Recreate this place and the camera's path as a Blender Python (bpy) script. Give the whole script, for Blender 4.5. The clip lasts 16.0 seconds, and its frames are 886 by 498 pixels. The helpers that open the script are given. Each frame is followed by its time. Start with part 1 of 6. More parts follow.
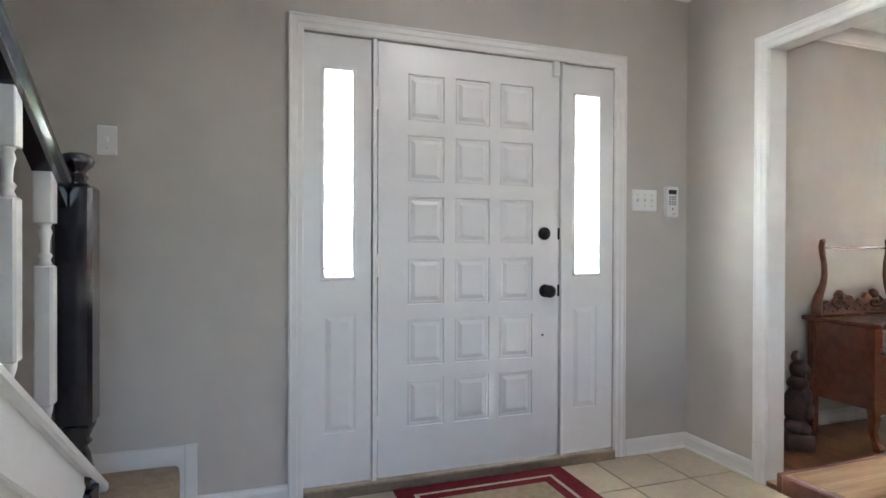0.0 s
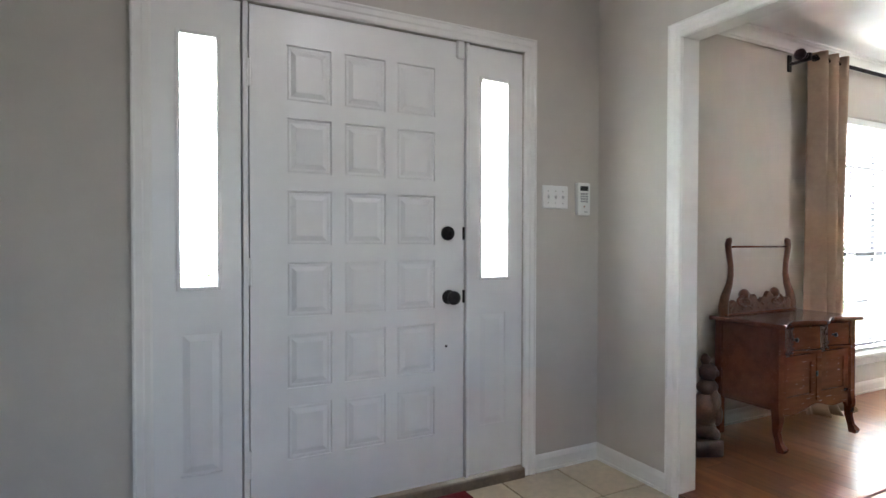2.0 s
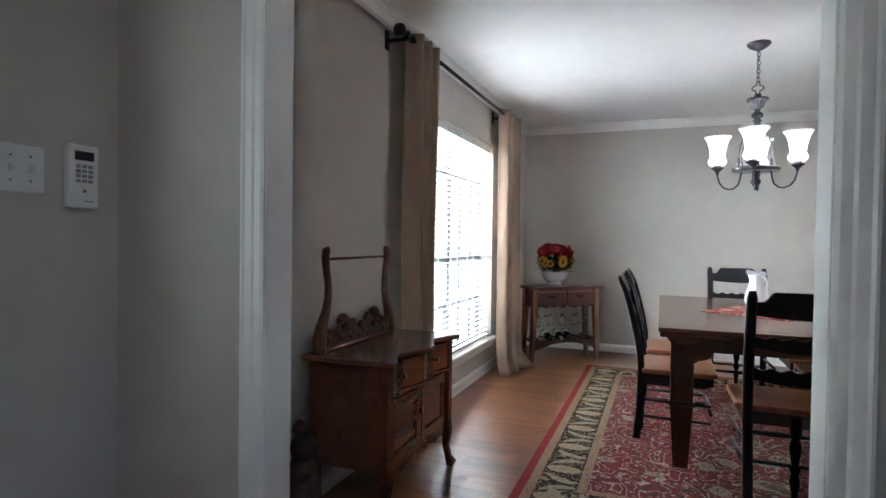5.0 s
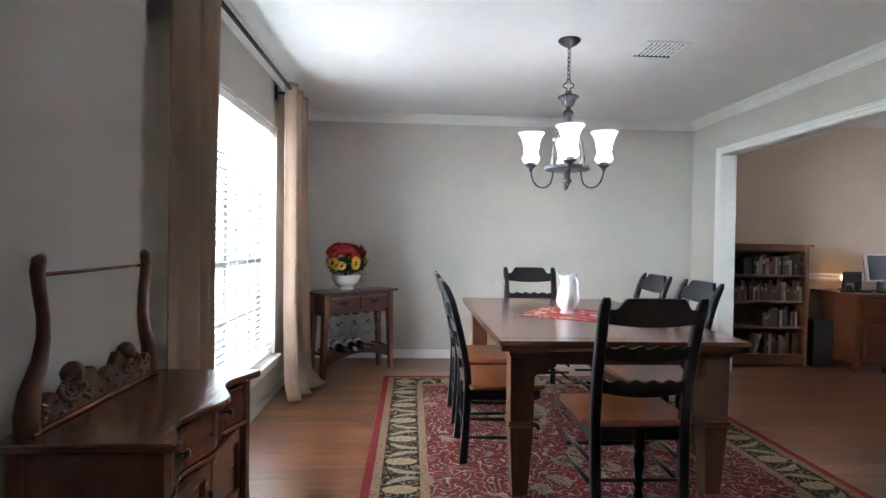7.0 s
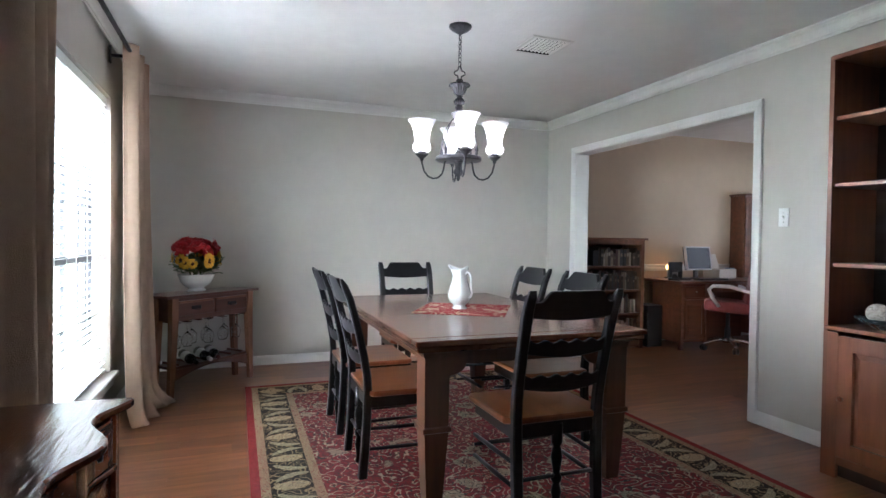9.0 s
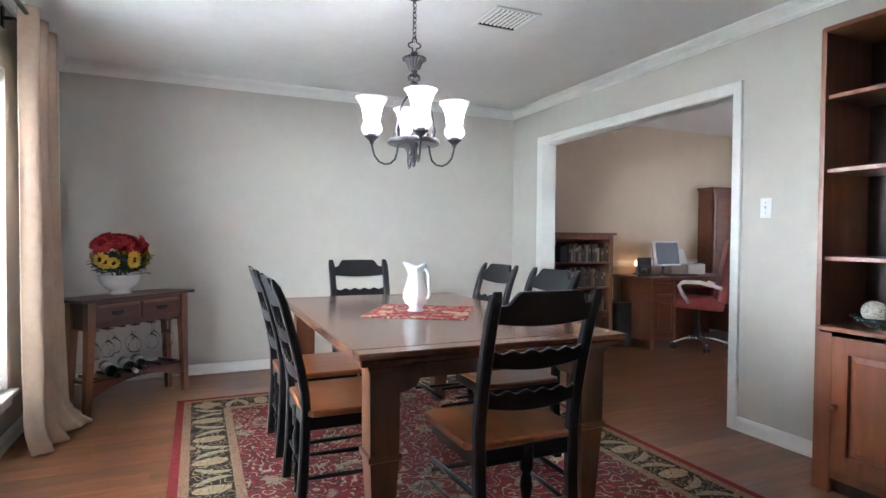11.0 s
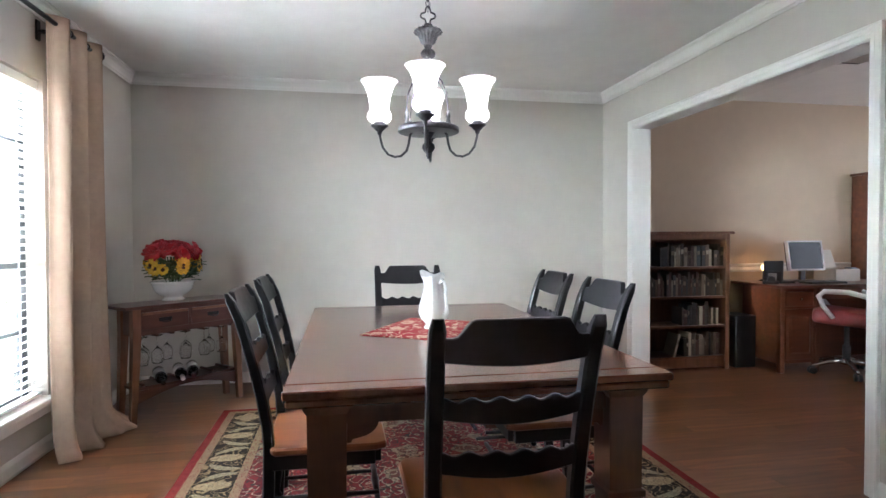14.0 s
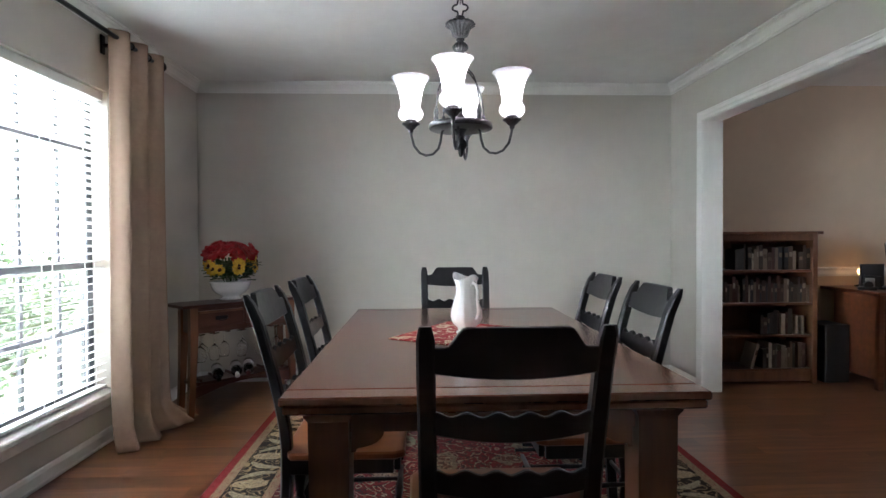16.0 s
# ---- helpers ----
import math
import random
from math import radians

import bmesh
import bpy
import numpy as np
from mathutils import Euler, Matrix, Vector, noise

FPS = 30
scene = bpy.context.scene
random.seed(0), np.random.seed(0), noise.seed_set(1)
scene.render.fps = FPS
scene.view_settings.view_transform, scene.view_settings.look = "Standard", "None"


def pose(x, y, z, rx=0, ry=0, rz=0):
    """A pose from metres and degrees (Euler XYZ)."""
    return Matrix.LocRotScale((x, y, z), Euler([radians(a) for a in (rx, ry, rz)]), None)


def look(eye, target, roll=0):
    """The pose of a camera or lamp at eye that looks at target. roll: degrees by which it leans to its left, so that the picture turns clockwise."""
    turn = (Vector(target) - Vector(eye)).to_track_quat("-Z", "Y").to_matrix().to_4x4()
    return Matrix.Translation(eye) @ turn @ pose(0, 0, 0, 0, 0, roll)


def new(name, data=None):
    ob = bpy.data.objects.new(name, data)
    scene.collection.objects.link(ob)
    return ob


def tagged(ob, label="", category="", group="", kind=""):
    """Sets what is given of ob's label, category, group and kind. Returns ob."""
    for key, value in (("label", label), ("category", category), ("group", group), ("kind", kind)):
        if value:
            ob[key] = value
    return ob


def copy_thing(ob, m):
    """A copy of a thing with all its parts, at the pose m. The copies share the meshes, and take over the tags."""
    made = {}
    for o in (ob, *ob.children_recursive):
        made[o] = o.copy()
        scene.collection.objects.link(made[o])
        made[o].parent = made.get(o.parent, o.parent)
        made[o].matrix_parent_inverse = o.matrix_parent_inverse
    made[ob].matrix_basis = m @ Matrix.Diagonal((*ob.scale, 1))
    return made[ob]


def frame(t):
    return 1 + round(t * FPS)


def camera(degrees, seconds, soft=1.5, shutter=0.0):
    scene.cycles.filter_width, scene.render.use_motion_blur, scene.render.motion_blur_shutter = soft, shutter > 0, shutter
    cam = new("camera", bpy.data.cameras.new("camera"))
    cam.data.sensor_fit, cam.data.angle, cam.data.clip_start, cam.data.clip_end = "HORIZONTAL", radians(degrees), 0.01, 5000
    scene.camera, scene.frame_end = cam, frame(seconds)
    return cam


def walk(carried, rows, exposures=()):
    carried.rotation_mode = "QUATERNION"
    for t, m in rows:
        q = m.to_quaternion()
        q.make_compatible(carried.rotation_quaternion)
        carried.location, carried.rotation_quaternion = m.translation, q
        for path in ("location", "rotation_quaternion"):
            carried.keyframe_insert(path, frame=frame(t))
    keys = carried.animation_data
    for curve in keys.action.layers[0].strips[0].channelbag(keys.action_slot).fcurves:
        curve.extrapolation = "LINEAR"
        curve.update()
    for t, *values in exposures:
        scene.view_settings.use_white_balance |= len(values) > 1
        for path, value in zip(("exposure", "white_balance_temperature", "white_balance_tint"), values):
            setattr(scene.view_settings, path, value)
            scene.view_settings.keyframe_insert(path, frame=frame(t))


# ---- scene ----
cam = camera(77.2, 16.0)
PATH = [
    (0, (-0.101, 0.099, 1.107), (0.55, 1.99, 1.094), 0.2),
    (0.5, (-0.115, 0.119, 1.048), (0.569, 1.998, 1.055), 0.1),
    (1, (-0.099, 0.188, 1.052), (0.638, 2.047, 1.049), 0.2),
    (1.5, (0.002, 0.308, 1.116), (0.822, 2.132, 1.084), 0.4),
    (2, (0.127, 0.365, 1.139), (1.044, 2.142, 1.106), 0.1),
    (2.5, (0.202, 0.492, 1.181), (1.3, 2.163, 1.126), 0.6),
    (3, (0.376, 0.616, 1.209), (1.649, 2.157, 1.152), 0.7),
    (3.5, (0.522, 0.778, 1.208), (2.008, 2.115, 1.157), 0.5),
    (4, (0.694, 0.877, 1.227), (2.317, 2.046, 1.184), 0.6),
    (4.5, (0.88, 1.023, 1.227), (2.629, 1.992, 1.188), 0.7),
    (5, (1.057, 1.141, 1.197), (2.918, 1.873, 1.161), 0.8),
    (7.3, (1.734, 1.613, 1.209), (3.721, 1.39, 1.175), 0.9),
    (7.5, (1.782, 1.658, 1.209), (3.76, 1.362, 1.174), 0.9),
    (8, (1.834, 1.783, 1.2), (3.775, 1.303, 1.163), 1.0),
    (8.5, (1.927, 1.786, 1.207), (3.831, 1.176, 1.169), 0.8),
    (9, (1.957, 1.842, 1.184), (3.832, 1.147, 1.147), 0.8),
    (11.5, (2.387, 1.566, 1.162), (4.214, 0.754, 1.118), 0.5),
    (12, (2.465, 1.454, 1.164), (4.298, 0.654, 1.113), 0.5),
    (12.5, (2.516, 1.284, 1.144), (4.382, 0.566, 1.1), 0.1),
    (13, (2.543, 1.171, 1.171), (4.45, 0.569, 1.122), 0.0),
    (13.5, (2.574, 1.057, 1.17), (4.518, 0.587, 1.127), -0.0),
    (14, (2.575, 0.979, 1.179), (4.542, 0.622, 1.136), -0.2),
    (14.5, (2.602, 0.89, 1.181), (4.582, 0.61, 1.142), -0.2),
    (15, (2.629, 0.836, 1.178), (4.616, 0.617, 1.138), -0.3),
    (15.5, (2.64, 0.794, 1.181), (4.635, 0.655, 1.139), -0.4),
    (16, (2.652, 0.765, 1.178), (4.65, 0.686, 1.14), -0.3),
]
EXPOSE = [(t, stops, kelvin, 18) for t, stops, kelvin in ((0, 2.7, 6000), (1.5, 2.52, 6000), (3, 1.82, 5850), (4, 1.14, 5700), (5, 1.0, 5600), (7.5, 1.2, 5600), (9, 0.95, 5550), (11.5, 1.54, 5600), (12.5, 1.72, 5600), (13.5, 1.58, 5650), (14.5, 1.2, 5700), (16, 0.7, 5750))]
walk(cam, [(t, look(eye, target, roll)) for t, eye, target, roll in PATH], EXPOSE)

# ---- light of the place ----
CHANDW, BACKGLOW = 10.5, 80.0
world = bpy.data.worlds.new("sky")
scene.world = world
world.use_nodes = True
wn = world.node_tree
sky = wn.nodes.new("ShaderNodeTexSky")
sky.sky_type, sky.sun_disc, sky.sun_elevation, sky.sun_rotation = "NISHITA", False, radians(50), radians(20)
wn.links.new(sky.outputs[0], wn.nodes["Background"].inputs[0])
wn.nodes["Background"].inputs[1].default_value = 0.15


def lamp(name, kind, m, energy, color=(1, 1, 1), size=0.1, size_y=None):
    data = bpy.data.lights.new(name, kind)
    data.energy, data.color = energy, color
    if kind == "AREA":
        data.shape, data.size, data.size_y = "RECTANGLE", size, size_y or size
    elif kind == "SUN":
        data.angle = size
    else:
        data.shadow_soft_size = size
    ob = new(name, data)
    ob.matrix_world = m
    return ob


lamp("sun", "SUN", look((5, 9, 9), (4.6, 1.5, 0)), 5.0, (1, 0.98, 0.95), radians(35))
# fill light added behind the walk, as from an assumed, unseen hall window
lamp("hall_window_light", "AREA", look((0.4, -2.95, 1.5), (0.6, 2.6, 1.5)), 0.08, (0.95, 0.96, 1.0), 1.9, 1.5)
# daylight from the study's own window, in its south wall
lamp("study_window_light", "AREA", look((5.3, -5.2, 1.45), (5.3, 0, 1.45)), 16.0, (1.0, 0.95, 0.88), 1.5, 1.3)

# ---- materials ----
MATS = {}


def rgb(c):
    return (*c, 1.0)


def material(name, color, rough=0.5, metal=0.0, vary=0.06, scale=6.0, bump=0.0, bump_scale=60.0, coat=0.0, spec=0.5, grain=None, streak=None, tint=0.0):
    """A painted, wooden or stone surface: base colour varied at two scales, with a fine relief.
    grain: (axis stretch) for wood; streak: the darker colour of the grain; tint: spread of tone from object to object."""
    if name in MATS:
        return MATS[name]
    m = bpy.data.materials.new(name)
    m.use_nodes = True
    t = m.node_tree
    b = t.nodes["Principled BSDF"]
    b.inputs["Metallic"].default_value = metal
    b.inputs["Coat Weight"].default_value = coat
    b.inputs["Coat Roughness"].default_value = 0.15
    b.inputs["Specular IOR Level"].default_value = spec
    co = t.nodes.new("ShaderNodeTexCoord")
    mp = t.nodes.new("ShaderNodeMapping")
    t.links.new(co.outputs["Object"], mp.inputs[0])
    if grain:
        mp.inputs["Scale"].default_value = grain
    oi, isl, pick = t.nodes.new("ShaderNodeObjectInfo"), t.nodes.new("ShaderNodeNewGeometry"), t.nodes.new("ShaderNodeMath")
    pick.operation = "ADD"
    t.links.new(oi.outputs["Random"], pick.inputs[0])
    t.links.new(isl.outputs["Random Per Island"], pick.inputs[1])
    one = t.nodes.new("ShaderNodeMath")
    one.operation = "FRACT"
    t.links.new(pick.outputs[0], one.inputs[0])
    if tint or grain:
        jit = t.nodes.new("ShaderNodeVectorMath")
        jit.operation = "MULTIPLY_ADD"
        sh = t.nodes.new("ShaderNodeCombineXYZ")
        for i in range(3):
            t.links.new(one.outputs[0], sh.inputs[i])
        jit.inputs[1].default_value = (37, 53, 71)
        t.links.new(sh.outputs[0], jit.inputs[0])
        t.links.new(mp.outputs[0], jit.inputs[2])
        vec = jit.outputs[0]
    else:
        vec = mp.outputs[0]
    n1 = t.nodes.new("ShaderNodeTexNoise")
    n1.inputs["Scale"].default_value, n1.inputs["Detail"].default_value = scale, 6
    n2 = t.nodes.new("ShaderNodeTexNoise")
    n2.inputs["Scale"].default_value, n2.inputs["Detail"].default_value = scale * 7, 4
    t.links.new(vec, n1.inputs[0])
    t.links.new(vec, n2.inputs[0])
    mx = t.nodes.new("ShaderNodeMix")
    mx.data_type = "RGBA"
    dark = streak or tuple(c * (1 - 2 * vary) for c in color)
    lite = tuple(min(1, c * (1 + vary)) for c in color)
    mx.inputs["A"].default_value, mx.inputs["B"].default_value = rgb(dark), rgb(lite)
    av = t.nodes.new("ShaderNodeMath")
    av.operation = "MULTIPLY_ADD"
    av.inputs[1].default_value = 0.18 if grain else 0.45
    t.links.new(n2.outputs[0], av.inputs[0])
    h = t.nodes.new("ShaderNodeMath")
    h.operation = "MULTIPLY"
    h.inputs[1].default_value = 0.85 if grain else 0.6
    t.links.new(n1.outputs[0], h.inputs[0])
    t.links.new(h.outputs[0], av.inputs[2])
    mr = t.nodes.new("ShaderNodeMapRange")
    mr.inputs[1].default_value, mr.inputs[2].default_value = 0.32, 0.72
    t.links.new(av.outputs[0], mr.inputs[0])
    t.links.new(mr.outputs[0], mx.inputs["Factor"])
    out = mx.outputs["Result"]
    if tint:
        hs = t.nodes.new("ShaderNodeHueSaturation")
        tv = t.nodes.new("ShaderNodeMapRange")
        tv.inputs[3].default_value, tv.inputs[4].default_value = 1 - tint, 1 + tint
        t.links.new(one.outputs[0], tv.inputs[0])
        t.links.new(tv.outputs[0], hs.inputs["Value"])
        t.links.new(out, hs.inputs["Color"])
        out = hs.outputs[0]
    t.links.new(out, b.inputs["Base Color"])
    rr = t.nodes.new("ShaderNodeMapRange")
    rr.inputs[3].default_value, rr.inputs[4].default_value = max(0.02, rough - (0.02 if grain else 0.06)), min(1, rough + (0.03 if grain else 0.08))
    t.links.new(n2.outputs[0], rr.inputs[0])
    t.links.new(rr.outputs[0], b.inputs["Roughness"])
    if bump:
        nb = t.nodes.new("ShaderNodeTexNoise")
        nb.inputs["Scale"].default_value, nb.inputs["Detail"].default_value = bump_scale, 5
        t.links.new(vec, nb.inputs[0])
        bp = t.nodes.new("ShaderNodeBump")
        bp.inputs["Strength"].default_value, bp.inputs["Distance"].default_value = bump, 0.004
        t.links.new(nb.outputs[0], bp.inputs["Height"])
        t.links.new(bp.outputs[0], b.inputs["Normal"])
    MATS[name] = m
    return m


def glass(name, color=(1, 1, 1), rough=0.0, ior=1.45):
    if name in MATS:
        return MATS[name]
    m = bpy.data.materials.new(name)
    m.use_nodes = True
    b = m.node_tree.nodes["Principled BSDF"]
    b.inputs["Base Color"].default_value = rgb(color)
    b.inputs["Roughness"].default_value, b.inputs["IOR"].default_value = rough, ior
    b.inputs["Transmission Weight"].default_value = 1.0
    MATS[name] = m
    return m


def glowing(name, color, strength):
    m = bpy.data.materials.new(name)
    m.use_nodes = True
    b = m.node_tree.nodes["Principled BSDF"]
    b.inputs["Base Color"].default_value = rgb(color)
    b.inputs["Emission Color"].default_value = rgb(color)
    b.inputs["Emission Strength"].default_value = strength
    MATS[name] = m
    return m


def cloth_glass(name, color, clear):
    """Frosted glass of a lamp shade: lets light through, partly scattered."""
    m = bpy.data.materials.new(name)
    m.use_nodes = True
    t = m.node_tree
    t.nodes.remove(t.nodes["Principled BSDF"])
    tl, tr, gl = t.nodes.new("ShaderNodeBsdfTranslucent"), t.nodes.new("ShaderNodeBsdfTransparent"), t.nodes.new("ShaderNodeBsdfGlossy")
    tl.inputs[0].default_value = rgb(color)
    gl.inputs["Roughness"].default_value = 0.15
    a, c = t.nodes.new("ShaderNodeMixShader"), t.nodes.new("ShaderNodeMixShader")
    a.inputs[0].default_value, c.inputs[0].default_value = clear, 0.06
    t.links.new(tl.outputs[0], a.inputs[1])
    t.links.new(tr.outputs[0], a.inputs[2])
    t.links.new(a.outputs[0], c.inputs[1])
    t.links.new(gl.outputs[0], c.inputs[2])
    t.links.new(c.outputs[0], t.nodes["Material Output"].inputs[0])
    MATS[name] = m
    return m


PAINT = material("wall_paint", (0.538, 0.503, 0.456), 0.75, vary=0.03, scale=1.5, bump=0.25, bump_scale=140)
TAN = material("study_wall_paint", (0.65, 0.535, 0.405), 0.75, vary=0.03, scale=1.5, bump=0.25, bump_scale=140)
CEIL = material("ceiling_paint", (0.87, 0.86, 0.84), 0.85, vary=0.03, scale=1.2, bump=0.5, bump_scale=45)
TRIM = material("trim_white", (0.80, 0.79, 0.76), 0.35, vary=0.025, scale=3, bump=0.05, bump_scale=60)
DOORP = material("door_white", (0.80, 0.80, 0.79), 0.3, vary=0.02, scale=2, bump=0.06, bump_scale=40)
TILE = material("tile", (0.56, 0.47, 0.34), 0.3, vary=0.12, scale=4, bump=0.12, bump_scale=25, tint=0.06)
GROUT = material("grout", (0.20, 0.16, 0.12), 0.9, vary=0.15, scale=8)
PLANK = material("plank", (0.205, 0.080, 0.033), 0.30, vary=0.12, scale=3.6, grain=(9, 0.9, 9), streak=(0.118, 0.042, 0.0175), tint=0.27, coat=0.12)
UNDER = material("floor_gap", (0.15, 0.072, 0.036), 0.6)
BLACKW = material("black_wood", (0.005, 0.0047, 0.0056), 0.34, vary=0.3, scale=5, bump=0.05, spec=0.3)
SEATW = material("seat_wood", (0.185, 0.056, 0.018), 0.30, vary=0.15, scale=2, grain=(8, 1, 8), streak=(0.125, 0.036, 0.0115), tint=0.08, coat=0.2)
TABLEW = material("table_wood", (0.098, 0.036, 0.017), 0.22, vary=0.2, scale=2.5, grain=(1, 9, 9), streak=(0.085, 0.027, 0.013), tint=0.06, coat=0.35)
TABLEL = material("table_leg_wood", (0.078, 0.0265, 0.0115), 0.3, vary=0.2, scale=2.5, grain=(9, 9, 1), streak=(0.054, 0.0185, 0.008), tint=0.06, coat=0.2)
CHERRY = material("cherry_wood", (0.17, 0.055, 0.023), 0.3, vary=0.2, scale=2.5, grain=(9, 9, 1), streak=(0.12, 0.036, 0.015), tint=0.05, coat=0.2)
DRESSW = material("dresser_oak", (0.14, 0.045, 0.021), 0.26, vary=0.2, scale=2.2, grain=(1.0, 9, 9), streak=(0.105, 0.033, 0.0155), tint=0.05, coat=0.3)
GOLDOAK = material("carved_oak", (0.13, 0.048, 0.020), 0.4, vary=0.3, scale=20, bump=0.5, bump_scale=40)
CURT = material("curtain_cloth", (0.37, 0.265, 0.195), 0.9, vary=0.06, scale=5, bump=0.5, bump_scale=260, spec=0.15)
DARKM = material("dark_bronze", (0.03, 0.028, 0.03), 0.38, metal=0.75, vary=0.3, scale=14, bump=0.15)
CHROME = material("chrome", (0.72, 0.72, 0.72), 0.22, metal=1.0)
PORC = material("porcelain", (0.82, 0.83, 0.84), 0.12, vary=0.015, coat=0.4)
PLASTIC = material("white_plastic", (0.78, 0.78, 0.76), 0.4, vary=0.02)
DARKPL = material("dark_plastic", (0.018, 0.018, 0.02), 0.45, vary=0.2)
BLIND = material("blind_slat", (0.84, 0.84, 0.83), 0.4, vary=0.02)
CARPET = material("carpet", (0.42, 0.33, 0.24), 0.95, vary=0.14, scale=25, bump=0.9, bump_scale=350, spec=0.1)
STATUEW = material("statue_wood", (0.075, 0.036, 0.026), 0.45, vary=0.35, scale=14, bump=0.5, bump_scale=40)
REDLEATHER = material("red_leather", (0.17, 0.022, 0.02), 0.38, vary=0.14, scale=9, bump=0.25, bump_scale=180)
BENCHW = material("bench_wood", (0.40, 0.255, 0.135), 0.25, vary=0.18, scale=3, grain=(0.7, 9, 9), streak=(0.20, 0.105, 0.05), tint=0.16, coat=0.3)
MATRED = material("mat_red", (0.17, 0.022, 0.028), 0.95, vary=0.15, scale=30, bump=0.6, bump_scale=400, spec=0.1)
MATTAN = material("mat_tan", (0.40, 0.32, 0.22), 0.95, vary=0.15, scale=30, bump=0.6, bump_scale=400, spec=0.1)
MATCREAM = material("mat_cream", (0.55, 0.47, 0.38), 0.95, vary=0.12, scale=30, bump=0.6, bump_scale=400, spec=0.1)
DRESSTOP = material("dresser_top", (0.13, 0.043, 0.021), 0.2, vary=0.2, scale=2.2, grain=(0.8, 7, 7), streak=(0.085, 0.028, 0.0135), bump=0.9, bump_scale=7, coat=0.4)
PANE = glass("window_glass")
CLEAR = glass("clear_glass")

# ---- mesh helpers ----


def mesh_of(bm, mat, smooth=False, name="mesh"):
    me = bpy.data.meshes.new(name)
    bmesh.ops.recalc_face_normals(bm, faces=bm.faces)
    bm.to_mesh(me)
    bm.free()
    for f in me.polygons:
        f.use_smooth = smooth
    me.materials.append(mat)
    return me


def part(name, bm, mat, parent=None, label="", m=None, smooth=False):
    ob = new(name, mesh_of(bm, mat, smooth, name) if isinstance(bm, bmesh.types.BMesh) else bm)
    if parent:
        ob.parent = parent
    if m:
        ob.matrix_local = m
    if label:
        ob["label"] = label
    return ob


def thing(name, label, category, m=None, group="", kind=""):
    ob = new(name)
    ob.empty_display_size = 0.1
    ob.matrix_world = m or Matrix()
    return tagged(ob, label, category, group, kind)


def setting(name, bm, mat, label, category, smooth=False):
    return tagged(part(name, bm, mat, smooth=smooth), label, category, kind="structure")


def box(x0, x1, y0, y1, z0, z1, bevel=0.0, bm=None, seg=1):
    own = bmesh.new()
    v = [own.verts.new((x, y, z)) for x in (x0, x1) for y in (y0, y1) for z in (z0, z1)]
    for q in ((0, 1, 3, 2), (4, 6, 7, 5), (0, 4, 5, 1), (2, 3, 7, 6), (0, 2, 6, 4), (1, 5, 7, 3)):
        own.faces.new([v[i] for i in q])
    if bevel:
        bmesh.ops.bevel(own, geom=own.edges[:], offset=bevel, segments=seg, affect="EDGES", profile=0.6)
    return own if bm is None else join(bm, own)


def join(bm, other):
    me = bpy.data.meshes.new("tmp")
    other.to_mesh(me)
    other.free()
    bm.from_mesh(me)
    bpy.data.meshes.remove(me)
    return bm


def moved(bm, m):
    bmesh.ops.transform(bm, matrix=m, verts=bm.verts)
    return bm


def lathe(profile, segs=20, flute=0, depth=0.0):
    """A turned body about z from (radius, height) pairs; flute: ribs round it."""
    bm = bmesh.new()
    rings = []
    for r, z in profile:
        ring = []
        for i in range(segs):
            a = 2 * math.pi * i / segs
            k = r * (1 - (depth * (0.5 + 0.5 * math.cos(a * flute)) if flute else 0))
            ring.append(bm.verts.new((k * math.cos(a), k * math.sin(a), z)))
        rings.append(ring)
    for a, b in zip(rings, rings[1:]):
        for i in range(segs):
            bm.faces.new((a[i], a[(i + 1) % segs], b[(i + 1) % segs], b[i]))
    if profile[0][0] > 1e-4:
        bm.faces.new(rings[0][::-1])
    if profile[-1][0] > 1e-4:
        bm.faces.new(rings[-1])
    bmesh.ops.remove_doubles(bm, verts=bm.verts, dist=1e-5)
    return bm


def prism(outline, lo, hi, axis="z", bevel=0.0):
    """A flat outline of (u, v) pairs drawn out from lo to hi along an axis."""
    def at(u, v, w):
        return {"z": (u, v, w), "y": (u, w, v), "x": (w, u, v)}[axis]
    bm = bmesh.new()
    a = [bm.verts.new(at(u, v, lo)) for u, v in outline]
    b = [bm.verts.new(at(u, v, hi)) for u, v in outline]
    n = len(outline)
    bm.faces.new(a)
    bm.faces.new(b[::-1])
    for i in range(n):
        bm.faces.new((a[i], b[i], b[(i + 1) % n], a[(i + 1) % n]))
    bmesh.ops.recalc_face_normals(bm, faces=bm.faces)
    if bevel:
        bmesh.ops.bevel(bm, geom=[e for e in bm.edges if e.calc_face_angle(0) > 0.6], offset=bevel, segments=1, affect="EDGES")
    return bm


